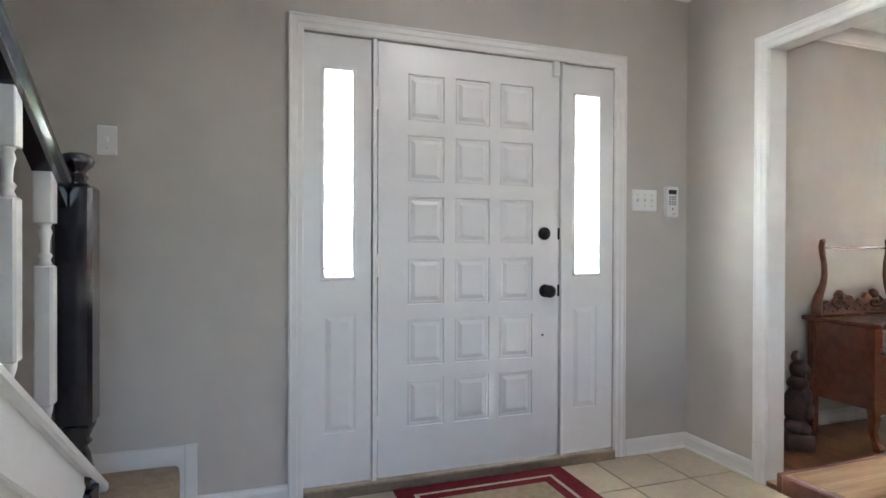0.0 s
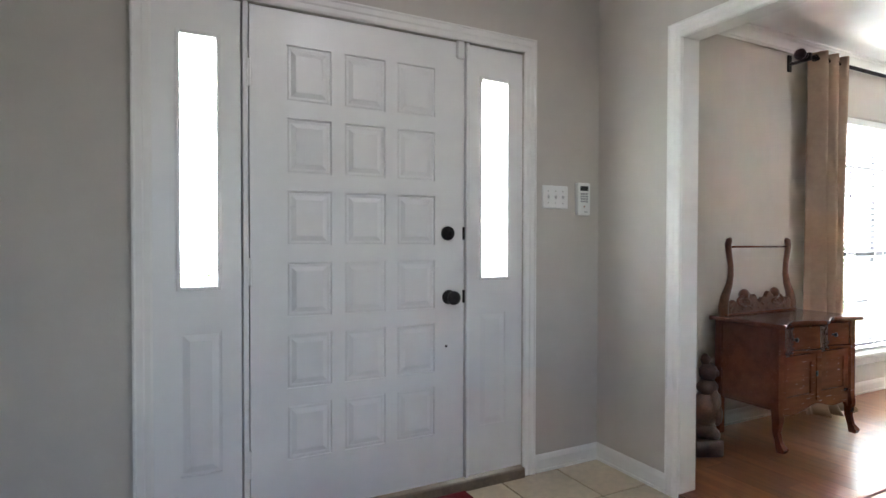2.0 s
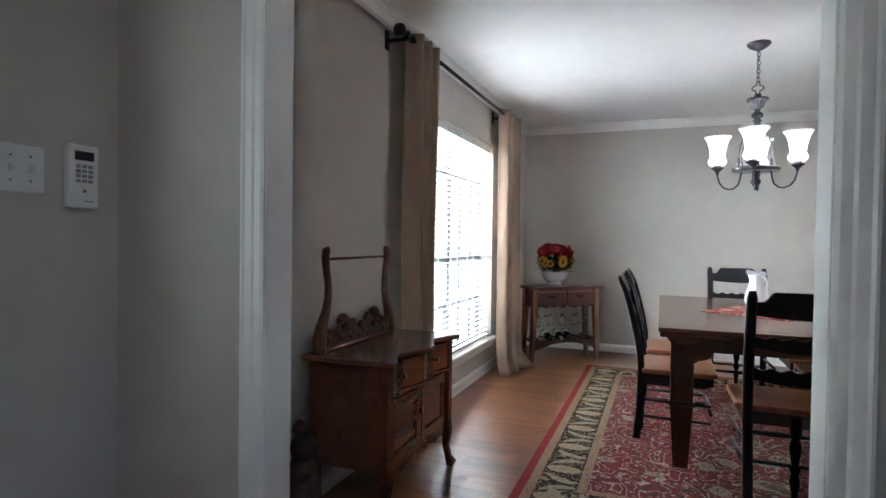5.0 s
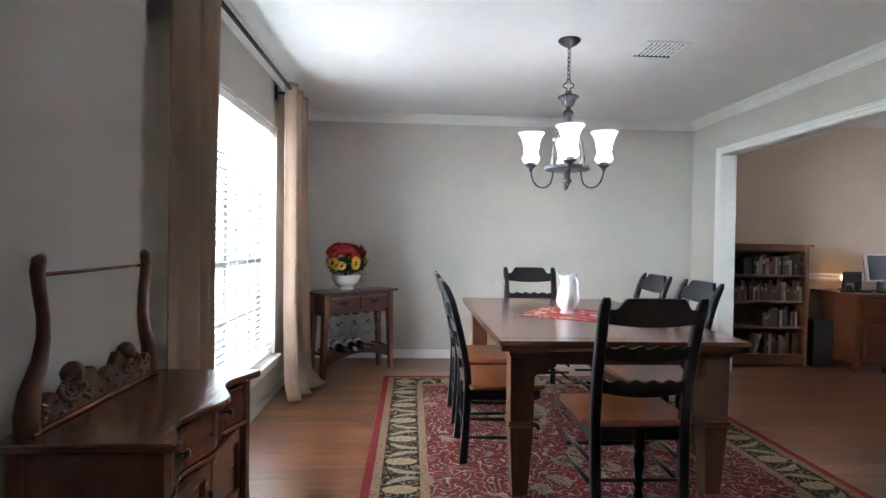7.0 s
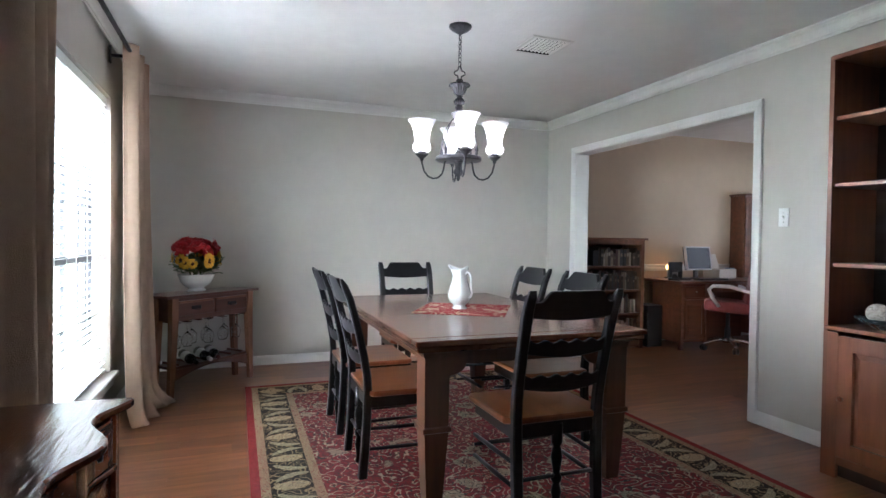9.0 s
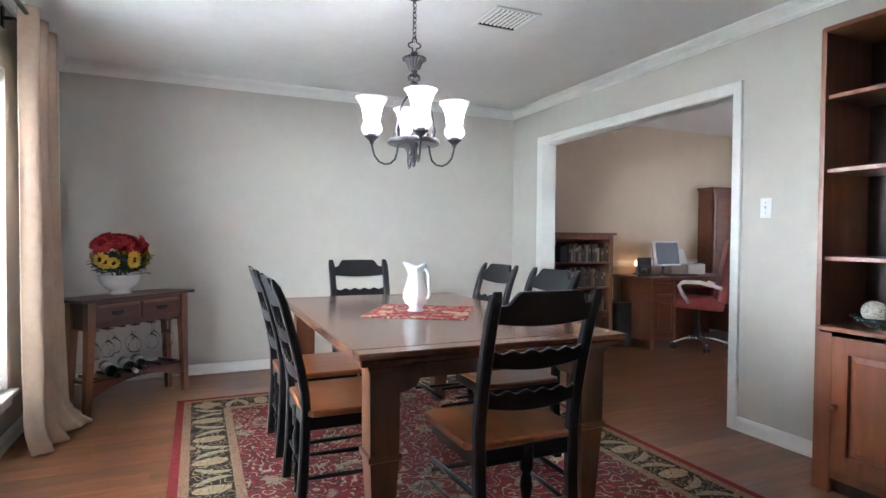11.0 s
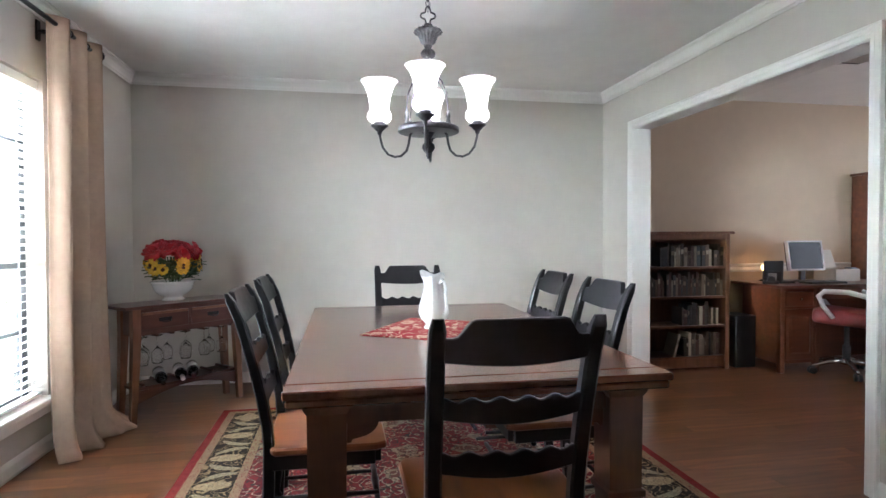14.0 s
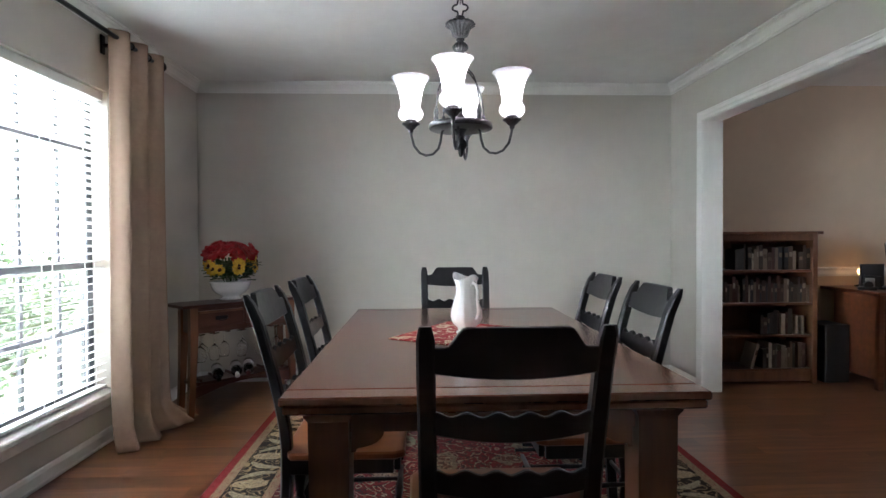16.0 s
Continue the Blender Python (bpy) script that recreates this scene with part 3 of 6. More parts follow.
for i in range(7):
    baluster(1.968 - 0.257 * i)
NAVY = material("navy_black_paint", (0.006, 0.006, 0.013), 0.2, vary=0.3, scale=6, coat=0.5, spec=0.5)
nw = thing("newel_post", "glossy black-brown turned newel post with a ball top", "newel post", Matrix.Translation((-0.63, 2.15, 0.19)))
part("foot_block", box(-0.052, 0.052, -0.052, 0.052, 0, 0.13, 0.004), NAVY, nw)
part("turning", lathe([(0.05, 0.13), (0.036, 0.145), (0.045, 0.165), (0.048, 0.20), (0.038, 0.25), (0.03, 0.27), (0.044, 0.285), (0.036, 0.30), (0.05, 0.33), (0.056, 0.345)], 20), NAVY, nw, smooth=True)
part("shaft", box(-0.055, 0.055, -0.055, 0.055, 0.34, 1.105, 0.012), NAVY, nw)
part("ball_top", lathe([(0.04, 1.10), (0.028, 1.115), (0.034, 1.13), (0.026, 1.14), (0.03, 1.15), (0.046, 1.165), (0.052, 1.182), (0.045, 1.198), (0.025, 1.206), (0, 1.208)], 24), NAVY, nw, smooth=True)
hr = thing("handrail", "glossy black moulded handrail of the stairs", "handrail", Matrix())
za, zb = stair_z(2.08) + 0.79, stair_z(0.1) + 0.79
prof = [(-0.024, 0), (0.024, 0), (0.024, 0.042), (0.034, 0.062), (0.036, 0.085), (0.026, 0.106), (0.01, 0.115), (-0.01, 0.115), (-0.026, 0.106), (-0.036, 0.085), (-0.034, 0.062), (-0.024, 0.042)]
bm = bmesh.new()
e = [[bm.verts.new((SX + a, y, z + b)) for a, b in prof] for y, z in ((2.08, za), (0.1, zb))]
for i in range(12):
    bm.faces.new((e[0][i], e[0][(i + 1) % 12], e[1][(i + 1) % 12], e[1][i]))
bm.faces.new(e[0]), bm.faces.new(e[1][::-1])
part("rail", bm, NAVY, hr)
setting("trim_stair_skirt", join(box(-1.75, -0.362, FRONT - 0.016, FRONT, FOYZ, 0.283, 0.003), box(-0.36, -0.313, FRONT - 0.018, FRONT, FOYZ, 0.285, 0.003)), TRIM, "white stepped skirting beside the carpeted step", "skirting")

# ---- low table in the foyer ----
tb = thing("side_table", "low wooden table with a pale streaky plank top and reddish edge", "table", Matrix.Translation((1.38, 0.40, 0)))
ty0, ty1 = -0.52, 0.525
for i in range(8):
    a = ty0 + (ty1 - ty0) * i / 8
    part("board", box(-0.46, 0.46, a + 0.001, a + (ty1 - ty0) / 8 - 0.001, 0.626, 0.651, 0.002), BENCHW, tb)
REDW = material("red_edge_wood", (0.16, 0.05, 0.028), 0.4, vary=0.2, grain=(1, 9, 9), tint=0.05)
for q in ((-0.48, 0.48, ty1, ty1 + 0.012), (-0.48, 0.48, ty0 - 0.012, ty0), (-0.48, -0.46, ty0, ty1), (0.46, 0.48, ty0, ty1)):
    part("edge_band", box(*q, 0.612, 0.651, 0.003), REDW, tb)
for sx in (-1, 1):
    for sy in (ty0 + 0.04, ty1 - 0.04):
        part("leg", box(sx * 0.42 - 0.03, sx * 0.42 + 0.03, sy - 0.03, sy + 0.03, FOYZ, 0.626, 0.005), REDW, tb)
    part("apron", box(sx * 0.42 - 0.012, sx * 0.42 + 0.012, ty0 + 0.07, ty1 - 0.07, 0.53, 0.626), REDW, tb)

# ---- dining table and chairs ----
TX0, TX1, TY0, TY1 = 4.13, 6.005, -0.03, 1.147
tbl = thing("dining_table", "dark cherry draw-leaf dining table with thick square tapered legs", "dining table", Matrix.Translation(((TX0 + TX1) / 2, (TY0 + TY1) / 2, 0.008)))
hx, hy = (TX1 - TX0) / 2, (TY1 - TY0) / 2
TT = 0.748
part("tabletop", box(-hx + 0.085, hx - 0.085, -hy, hy, TT - 0.024, TT, 0.004), TABLEW, tbl)
for s in (-1, 1):
    a, b = sorted((s * (hx - 0.083), s * hx))
    part("breadboard_end", box(a, b, -hy, hy, TT - 0.024, TT, 0.004), TABLEW, tbl)
part("draw_leaf", box(-hx + 0.008, hx - 0.008, -hy + 0.008, hy - 0.008, TT - 0.05, TT - 0.026, 0.005), TABLEW, tbl)
for s in (-1, 1):
    q = sorted((s * (hx - 0.10), s * (hx - 0.125)))
    part("apron", box(*q, -hy + 0.14, hy - 0.14, TT - 0.128, TT - 0.05), TABLEL, tbl)
    q = sorted((s * (hy - 0.10), s * (hy - 0.125)))
    part("apron", box(-hx + 0.14, hx - 0.14, *q, TT - 0.128, TT - 0.05), TABLEL, tbl)
for sx in (-1, 1):
    for sy in (-1, 1):
        lg = bmesh.new()
        rings = []
        for w, z in ((0.036, 0), (0.055, 0.33), (0.064, 0.335), (0.064, 0.355), (0.055, 0.36), (0.057, TT - 0.09), (0.068, TT - 0.07), (0.068, TT - 0.05)):
            rings.append([lg.verts.new((x * w, y * w, z)) for x, y in ((-1, -1), (1, -1), (1, 1), (-1, 1))])
        for a, b in zip(rings, rings[1:]):
            for i in range(4):
                lg.faces.new((a[i], a[(i + 1) % 4], b[(i + 1) % 4], b[i]))
        lg.faces.new(rings[0][::-1]), lg.faces.new(rings[-1])
        part("leg", lg, TABLEL, tbl, m=Matrix.Translation((sx * (hx - 0.13), sy * (hy - 0.12), 0)))
        br = [(0, 0), (0, -0.065), (0.012, -0.065), (0.016, -0.055)] + [(0.02 + 0.075 * math.sin(t), -0.052 + 0.05 * (1 - math.cos(t))) for t in [k * math.pi / 12 for k in range(1, 7)]] + [(0.105, 0)]
        bm = prism([(-sy * u, v + TT - 0.127) for u, v in br], -0.012, 0.012, "x")
        part("corner_bracket", moved(bm, Matrix.Translation((sx * (hx - 0.13), sy * (hy - 0.178), 0))), TABLEL, tbl)


def crest(u):
    e = min(u, 1 - u)
    return -0.048 if e < 0.06 else -0.048 + 0.048 * (0.5 - 0.5 * math.cos(math.pi * min(1, (e - 0.06) / 0.13)))


def ripple(u):
    return 0.0065 * math.cos(2 * math.pi * 5 * u) - 0.003


def back_rail(half, z0, z1, top_shape, bottom_shape, thick, bow, n=36):
    """A rail between the back posts, bowed backwards and leaning with them, its long edges eased."""
    bm = bmesh.new()
    h, e = thick / 2, 0.003
    rings = []
    for i in range(n + 1):
        u = i / n
        x, lo, hi = half * (2 * u - 1), z0 + bottom_shape(u), z1 + top_shape(u)
        ring = [(-h, lo + e), (-h, hi - e), (-h + e, hi), (h - e, hi), (h, hi - e), (h, lo + e), (h - e, lo), (-h + e, lo)]
        rings.append([bm.verts.new((x, y + bow * (1 - (x / 0.2) ** 2) + back_y(z), z)) for y, z in ring])
    for a, b in zip(rings, rings[1:]):
        for k in range(8):
            bm.faces.new((a[k], a[(k + 1) % 8], b[(k + 1) % 8], b[k]))
    bm.faces.new(rings[0])
    bm.faces.new(rings[-1][::-1])
    return bm


def back_y(z):
    """How far the back posts stand back at height z."""
    if z < 0.45:
        return 0.02 * (1 - z / 0.45) ** 2
    return 0.20 * ((z - 0.45) / 0.53) ** 1.35 * 0.62


WIDER = 1.1


def dining_chair():
    """A ladder-back chair at the origin, its back towards +y: rear posts at y = 0, seat in front (-y)."""
    c = thing("dining_chair", "black ladder-back dining chair with scalloped slats and honey wood seat", "chair", Matrix(), group="chairs round the table")
    for sx in (-1, 1):
        bm = bmesh.new()
        rings = []
        zs = [0, 0.15, 0.3, 0.43, 0.5, 0.6, 0.7, 0.8, 0.88, 0.945, 0.965, 0.976]
        for z in zs:
            wx = 0.020 if z < 0.94 else 0.020 - (z - 0.94) * 0.2
            wy = 0.021 - 0.004 * z if z < 0.94 else 0.017 - (z - 0.94) * 0.3
            y = back_y(z) + (0.012 * max(0, (z - 0.9) / 0.066) if z > 0.9 else 0)
            x = sx * (0.175 + 0.012 * z)
            rings.append([bm.verts.new((x + a * wx, y + b * wy, z)) for a, b in ((-1, -0.7), (-0.7, -1), (0.7, -1), (1, -0.7), (1, 0.7), (0.7, 1), (-0.7, 1), (-1, 0.7))])
        for a, b in zip(rings, rings[1:]):
            for i in range(8):
                bm.faces.new((a[i], a[(i + 1) % 8], b[(i + 1) % 8], b[i]))
        bm.faces.new(rings[0][::-1]), bm.faces.new(rings[-1])
        part("back_post", bm, BLACKW, c)
        leg = [(0.013, 0), (0.017, 0.012), (0.012, 0.03), (0.015, 0.06), (0.021, 0.10), (0.014, 0.135), (0.022, 0.15), (0.022, 0.165), (0.014, 0.18), (0.018, 0.21), (0.024, 0.25), (0.018, 0.285), (0.014, 0.295), (0.023, 0.31), (0.023, 0.395)]
        part("front_leg", lathe(leg, 14), BLACKW, c, m=Matrix.Translation((sx * 0.195, -0.385, 0)), smooth=True)
        part("side_rail", box(sx * 0.188 - 0.011, sx * 0.188 + 0.011, -0.375, -0.01, 0.345, 0.405, 0.003), BLACKW, c)
        for z in (0.14, 0.24):
            part("stretcher", tube([(sx * 0.182, 0.005, z), (sx * 0.19, -0.19, z), (sx * 0.195, -0.385, z)], [0.008, 0.0105, 0.008], 8), BLACKW, c, smooth=True)
    part("crest_rail", back_rail(0.168, 0.862, 0.974, crest, lambda u: -0.012 * math.sin(math.pi * u), 0.022, 0.022), BLACKW, c)
    for z0, z1 in ((0.708, 0.764), (0.556, 0.614)):
        part("back_slat", back_rail(0.166, z0, z1, ripple, lambda u: -0.018 * math.sin(math.pi * u), 0.016, 0.02), BLACKW, c)
    part("front_rail", box(-0.175, 0.175, -0.397, -0.375, 0.345, 0.405, 0.003), BLACKW, c)
    part("rear_rail", box(-0.16, 0.16, -0.012, 0.01, 0.345, 0.405, 0.003), BLACKW, c)
    part("front_stretcher", tube([(-0.195, -0.385, 0.19), (-0.05, -0.385, 0.19), (0, -0.385, 0.19), (0.05, -0.385, 0.19), (0.195, -0.385, 0.19)], [0.009, 0.012, 0.016, 0.012, 0.009], 8), BLACKW, c, smooth=True)
    part("rear_stretcher", tube([(-0.178, 0.004, 0.17), (0.178, 0.004, 0.17)], 0.009, 8), BLACKW, c, smooth=True)
    out = [(-0.17, 0.012), (-0.225, -0.02), (-0.228, -0.38), (-0.21, -0.415), (0.21, -0.415), (0.228, -0.38), (0.225, -0.02), (0.17, 0.012)]
    seat = prism(out, 0.405, 0.432, "z", 0.006)
    part("seat", seat, SEATW, c, "honey brown wooden seat")
    for p in c.children:
        p.matrix_local = Matrix.Translation((p.matrix_local.translation.x * (WIDER - 1), 0, 0)) @ p.matrix_local
        for v in p.data.vertices:
            v.co.x *= WIDER
    return c


RUGZ = 0.009
chair = dining_chair()
chair.matrix_world = pose(4.0, 0.552, RUGZ, 0, 0, 90)
for x, y, a in ((6.25, 0.54, -90), (4.81, 1.24, 0), (5.454, 1.24, 0), (4.90, -0.07, 180), (5.525, -0.07, 180)):
    copy_thing(chair, pose(x, y, RUGZ, 0, 0, a))

# ---- foyer ceiling light ----
fl = thing("ceiling_light", "flush frosted glass ceiling light of the foyer, lit", "ceiling light", Matrix.Translation((1.0, 1.35, 2.47)))
part("base", lathe([(0.15, 0), (0.15, -0.02), (0.14, -0.025), (0, -0.025)], 28), DARKM, fl, smooth=True)
part("dome", lathe([(0.14, -0.025), (0.13, -0.05), (0.10, -0.075), (0.05, -0.09), (0, -0.094)], 28), glowing("lit_dome", (1.0, 0.95, 0.88), 7.0), fl, "glowing frosted dome", smooth=True)
lamp("foyer_light", "AREA", look((1.0, 1.35, 2.365), (1.0, 1.35, 0)), 0.05, (1.0, 0.96, 0.9), 0.2)

# ---- the dining window, its blind and curtains ----
wx0, wx1, wz0, wz1 = WIN
w = thing("window_1", "tall white double-hung window with dark glazing bars", "window", Matrix(), kind="structure")
DARKBAR = material("dark_sash", (0.05, 0.05, 0.055), 0.45, vary=0.1)
bm = panelled(bmesh.new(), wx0, wx1, wz0, wz1, FRONT + 0.10, [(wx0 + 0.05, wx1 - 0.05, wz0 + 0.05, wz1 - 0.05)], 0.05)
part("window_frame", bm, DARKBAR, w, "dark outer sash frame")
zm = 1.04
part("meeting_rail", box(wx0 + 0.04, wx1 - 0.04, FRONT + 0.095, FRONT + 0.135, zm - 0.022, zm + 0.022, 0.003), DARKBAR, w)
cx = (wx0 + wx1) / 2
part("mullion", box(cx - 0.03, cx + 0.03, FRONT + 0.092, FRONT + 0.14, wz0 + 0.04, wz1 - 0.04, 0.003), DARKBAR, w)
for k in (1, 2, 4, 5):
    x = wx0 + (wx1 - wx0) * k / 6
    part("glazing_bar", box(x - 0.011, x + 0.011, FRONT + 0.105, FRONT + 0.125, wz0 + 0.05, wz1 - 0.05), DARKBAR, w)
for z in (0.67, 1.37, 1.705):
    part("glazing_bar", box(wx0 + 0.05, wx1 - 0.05, FRONT + 0.107, FRONT + 0.123, z - 0.011, z + 0.011), DARKBAR, w)
part("pane", box(wx0 + 0.05, wx1 - 0.05, FRONT + 0.113, FRONT + 0.117, wz0 + 0.05, wz1 - 0.05), PANE, w).visible_shadow = False
part("window_sill", box(wx0 - 0.05, wx1 + 0.05, FRONT - 0.045, FRONT + 0.1, wz0 - 0.028, wz0 + 0.004, 0.006), TRIM, w, "white painted sill board")
part("apron", box(wx0 - 0.03, wx1 + 0.03, FRONT - 0.016, FRONT, wz0 - 0.085, wz0 - 0.028, 0.004), TRIM, w)
bl = thing("window_blind", "white wooden slat blind, lowered with slats open", "blind", Matrix())
part("headrail", box(wx0 + 0.008, wx1 - 0.008, FRONT + 0.02, FRONT + 0.075, wz1 - 0.055, wz1 - 0.004, 0.003), BLIND, bl)
part("bottom_rail", box(wx0 + 0.01, wx1 - 0.01, FRONT + 0.022, FRONT + 0.072, wz0 + 0.012, wz0 + 0.03, 0.004), BLIND, bl)
slat = mesh_of(moved(box(wx0 + 0.012, wx1 - 0.012, -0.025, 0.025, -0.0014, 0.0014), Matrix.Rotation(radians(-12), 4, "X")), BLIND, name="slat")
n = 38
for i in range(n):
    part("slat", slat, None, bl, m=Matrix.Translation((0, FRONT + 0.047, wz0 + 0.065 + (wz1 - wz0 - 0.14) * i / (n - 1))))
for x in (wx0 + 0.12, wx0 + 0.48, cx, wx1 - 0.48, wx1 - 0.12):
    for y in (0.021, 0.073):
        part("ladder_cord", box(x - 0.002, x + 0.002, FRONT + y - 0.0015, FRONT + y + 0.0015, wz0 + 0.02, wz1 - 0.05), BLIND, bl)

RODY, RODZ = 2.475, 2.322
rd = thing("curtain_rod", "dark bronze curtain rod with round finials", "curtain rod", Matrix())
tx = Matrix.Rotation(radians(90), 4, "Y")
part("rod", moved(lathe([(0.0125, 3.826), (0.0125, 6.35)], 14), Matrix.Translation((0, RODY, RODZ)) @ tx), DARKM, rd, smooth=True)
fin = [(0.0125, 0), (0.02, 0.004), (0.02, 0.016), (0.013, 0.02), (0.014, 0.03), (0.03, 0.042), (0.036, 0.06), (0.03, 0.078), (0.014, 0.088), (0, 0.09)]
part("finial", moved(lathe(fin, 18), Matrix.Translation((6.35, RODY, RODZ)) @ tx), DARKM, rd, smooth=True)
part("finial", moved(lathe(fin, 18), Matrix.Translation((3.826, RODY, RODZ)) @ Matrix.Rotation(radians(-90), 4, "Y")), DARKM, rd, smooth=True)
for x in (3.852, 5.95):
    part("bracket", join(box(x - 0.012, x + 0.012, RODY - 0.016, FRONT, RODZ - 0.03, RODZ - 0.012, 0.003), join(box(x - 0.02, x + 0.02, FRONT - 0.012, FRONT, RODZ - 0.07, RODZ + 0.04, 0.004), box(x - 0.012, x + 0.012, RODY - 0.02, RODY + 0.02, RODZ - 0.03, RODZ + 0.02, 0.003))), DARKM, rd)


def curtain(x0, x1, b0, b1, folds, phase, lean, label, seed, tail=0.0):
    """A grommet curtain: folds along the rod; b0, b1: where the foot ends; lean: how far the foot comes into the room."""
    c = thing("curtain", label, "curtain", Matrix(), group="dining room curtains")
    rnd = random.Random(seed)
    wob = [rnd.uniform(-0.4, 0.4) for _ in range(8)]
    bm = bmesh.new()
    nu, nv = 110, 46
    grid = []
    for j in range(nv + 1):
        v = j / nv
        z = RODZ + 0.045 - v * (RODZ + 0.045 - 0.006)
        spread = v ** 1.6
        row = []
        for i in range(nu + 1):
            u = i / nu
            a = x0 + (x1 - x0) * u
            b = b0 + (b1 - b0) * u
            x = a + (b - a) * spread
            s = math.sin(2 * math.pi * folds * u + phase + 0.9 * v * math.sin(3 * u + wob[0]) + 0.6 * wob[1] * v)
            amp = 0.046 * (1 - 0.2 * v) + 0.012 * math.sin(5 * u + wob[2]) * v
            s2 = 0.014 * v * math.sin(2 * math.pi * (folds * 2.3) * u + wob[3] + 2 * v)
            y = RODY + amp * math.copysign(abs(s) ** 0.8, s) + s2 - lean * spread * (0.45 + 0.55 * u)
            x += 0.012 * v * math.sin(7 * v + 9 * u + wob[4])
            if v > 0.93:
                k = (v - 0.93) / 0.07
                y -= 0.09 * k * k * (0.35 + 0.65 * u)
                x += 0.05 * k * k * (u - 0.35) + tail * k * u ** 5
                y -= 0.4 * tail * k * u ** 5
            y = min(y, FRONT - 0.03)
            row.append(bm.verts.new((x, y, z)))
        grid.append(row)
    for j in range(nv):
        for i in range(nu):
            bm.faces.new((grid[j][i], grid[j][i + 1], grid[j + 1][i + 1], grid[j + 1][i]))
    d = part("drape", bm, CURT, c, smooth=True)
    so = d.modifiers.new("thick", "SOLIDIFY")
    so.thickness, so.offset = 0.003, 0
    for k in range(int(folds * 2)):
        u = (k + 0.5 - phase / math.pi) / (folds * 2)
        if 0.03 < u < 0.97:
            ring = [(0, 0.019 * math.cos(t), 0.019 * math.sin(t)) for t in [2 * math.pi * q / 16 for q in range(16)]]
            part("grommet", moved(tube(ring, 0.004, 6, True), Matrix.Translation((x0 + (x1 - x0) * u, RODY, RODZ))), DARKM, c, smooth=True)
    return c


curtain(3.91, 4.30, 3.88, 4.27, 3.2, 0.6, 0.02, "heavy tan grommet curtain beside the dresser", 3)
curtain(5.85, 6.41, 5.75, 6.25, 2.7, 2.4, 0.10, "heavy tan grommet curtain, its foot puddled on the floor", 8, 0.12)

# ---- washstand dresser with towel bar ----
dr = thing("washstand", "antique reddish oak washstand with serpentine front and carved harp towel bar", "dresser", Matrix.Translation((3.45, 2.36, 0)))


def serp(x, hw):
    """How far the wavy front bulges at x."""
    u = x / hw
    return 0.034 * math.cos(2 * math.pi * u * 0.99) * (1 if abs(u) < 0.98 else 0.8) - 0.006


def serp_outline(hw, yb, yf, n=40, swell=1.0):
    f = [(-hw + 2 * hw * i / n, yf - swell * serp(-hw + 2 * hw * i / n, hw)) for i in range(n + 1)]
    return [(-hw, yb)] + f + [(hw, yb)]


part("top", prism(serp_outline(0.40, 0.215, -0.205), 0.668, 0.692, "z", 0.005), DRESSTOP, dr)
for s in (-1, 1):
    part("side_panel", box(s * 0.35 - 0.009, s * 0.35 + 0.009, -0.15, 0.17, 0.215, 0.668), DRESSW, dr)
    part("back_leg", box(s * 0.35 - 0.02, s * 0.35 + 0.02, 0.15, 0.195, 0, 0.668, 0.003), DRESSW, dr)
    leg = bmesh.new()
    rings = []
    for wd, y, z in ((0.017, -0.20, 0), (0.022, -0.203, 0.02), (0.014, -0.185, 0.05), (0.015, -0.172, 0.10), (0.021, -0.178, 0.17), (0.023, -0.17, 0.24), (0.023, -0.17, 0.665)):
        rings.append([leg.verts.new((s * 0.35 + a * wd, y + b * wd, z)) for a, b in ((-1, -1), (1, -1), (1, 1), (-1, 1))])
    for a, b in zip(rings, rings[1:]):
        for i in range(4):
            leg.faces.new((a[i], a[(i + 1) % 4], b[(i + 1) % 4], b[i]))
    leg.faces.new(rings[0][::-1]), leg.faces.new(rings[-1])
    part("front_leg", leg, DRESSW, dr)
part("carcass", box(-0.338, 0.338, -0.128, 0.163, 0.22, 0.666), DRESSW, dr)
part("drawer_front", prism(serp_outline(0.328, -0.10, -0.176, swell=0.45), 0.525, 0.655, "z", 0.004), DRESSW, dr)
part("drawer_rail", prism(serp_outline(0.332, -0.10, -0.182, swell=0.6), 0.506, 0.522, "z", 0.003), DRESSW, dr)
part("back_panel", box(-0.34, 0.34, 0.165, 0.175, 0.215, 0.668), DRESSW, dr)
for s in (-1, 1):
    d = part("door", panelled(bmesh.new(), s * 0.165 - 0.16, s * 0.165 + 0.16, 0.235, 0.503, -0.18, [(s * 0.165 - 0.115, s * 0.165 + 0.115, 0.28, 0.458)], 0.02), DRESSW, dr)
    part("door_panel", box(s * 0.165 - 0.117, s * 0.165 + 0.117, -0.17, -0.162, 0.278, 0.46), DRESSW, d)
    part("drawer_pull", moved(lathe([(0.006, 0), (0.006, 0.012), (0.013, 0.016), (0.01, 0.024), (0, 0.026)], 12), Matrix.Translation((s * 0.19, -0.162, 0.59)) @ Matrix.Rotation(radians(90), 4, "X")), DARKM, dr, smooth=True)
ap = [(-0.33, 0.235), (-0.33, 0.15)] + [(-0.33 + 0.66 * i / 24, 0.17 + 0.03 * math.sin(math.pi * i / 24) + 0.012 * math.cos(4 * math.pi * i / 24)) for i in range(1, 24)] + [(0.33, 0.15), (0.33, 0.235)]
part("apron", prism(ap, -0.178, -0.158, "y"), DRESSW, dr)
part("escutcheon", box(-0.008, 0.008, -0.187, -0.18, 0.37, 0.40, 0.002), DARKM, dr)
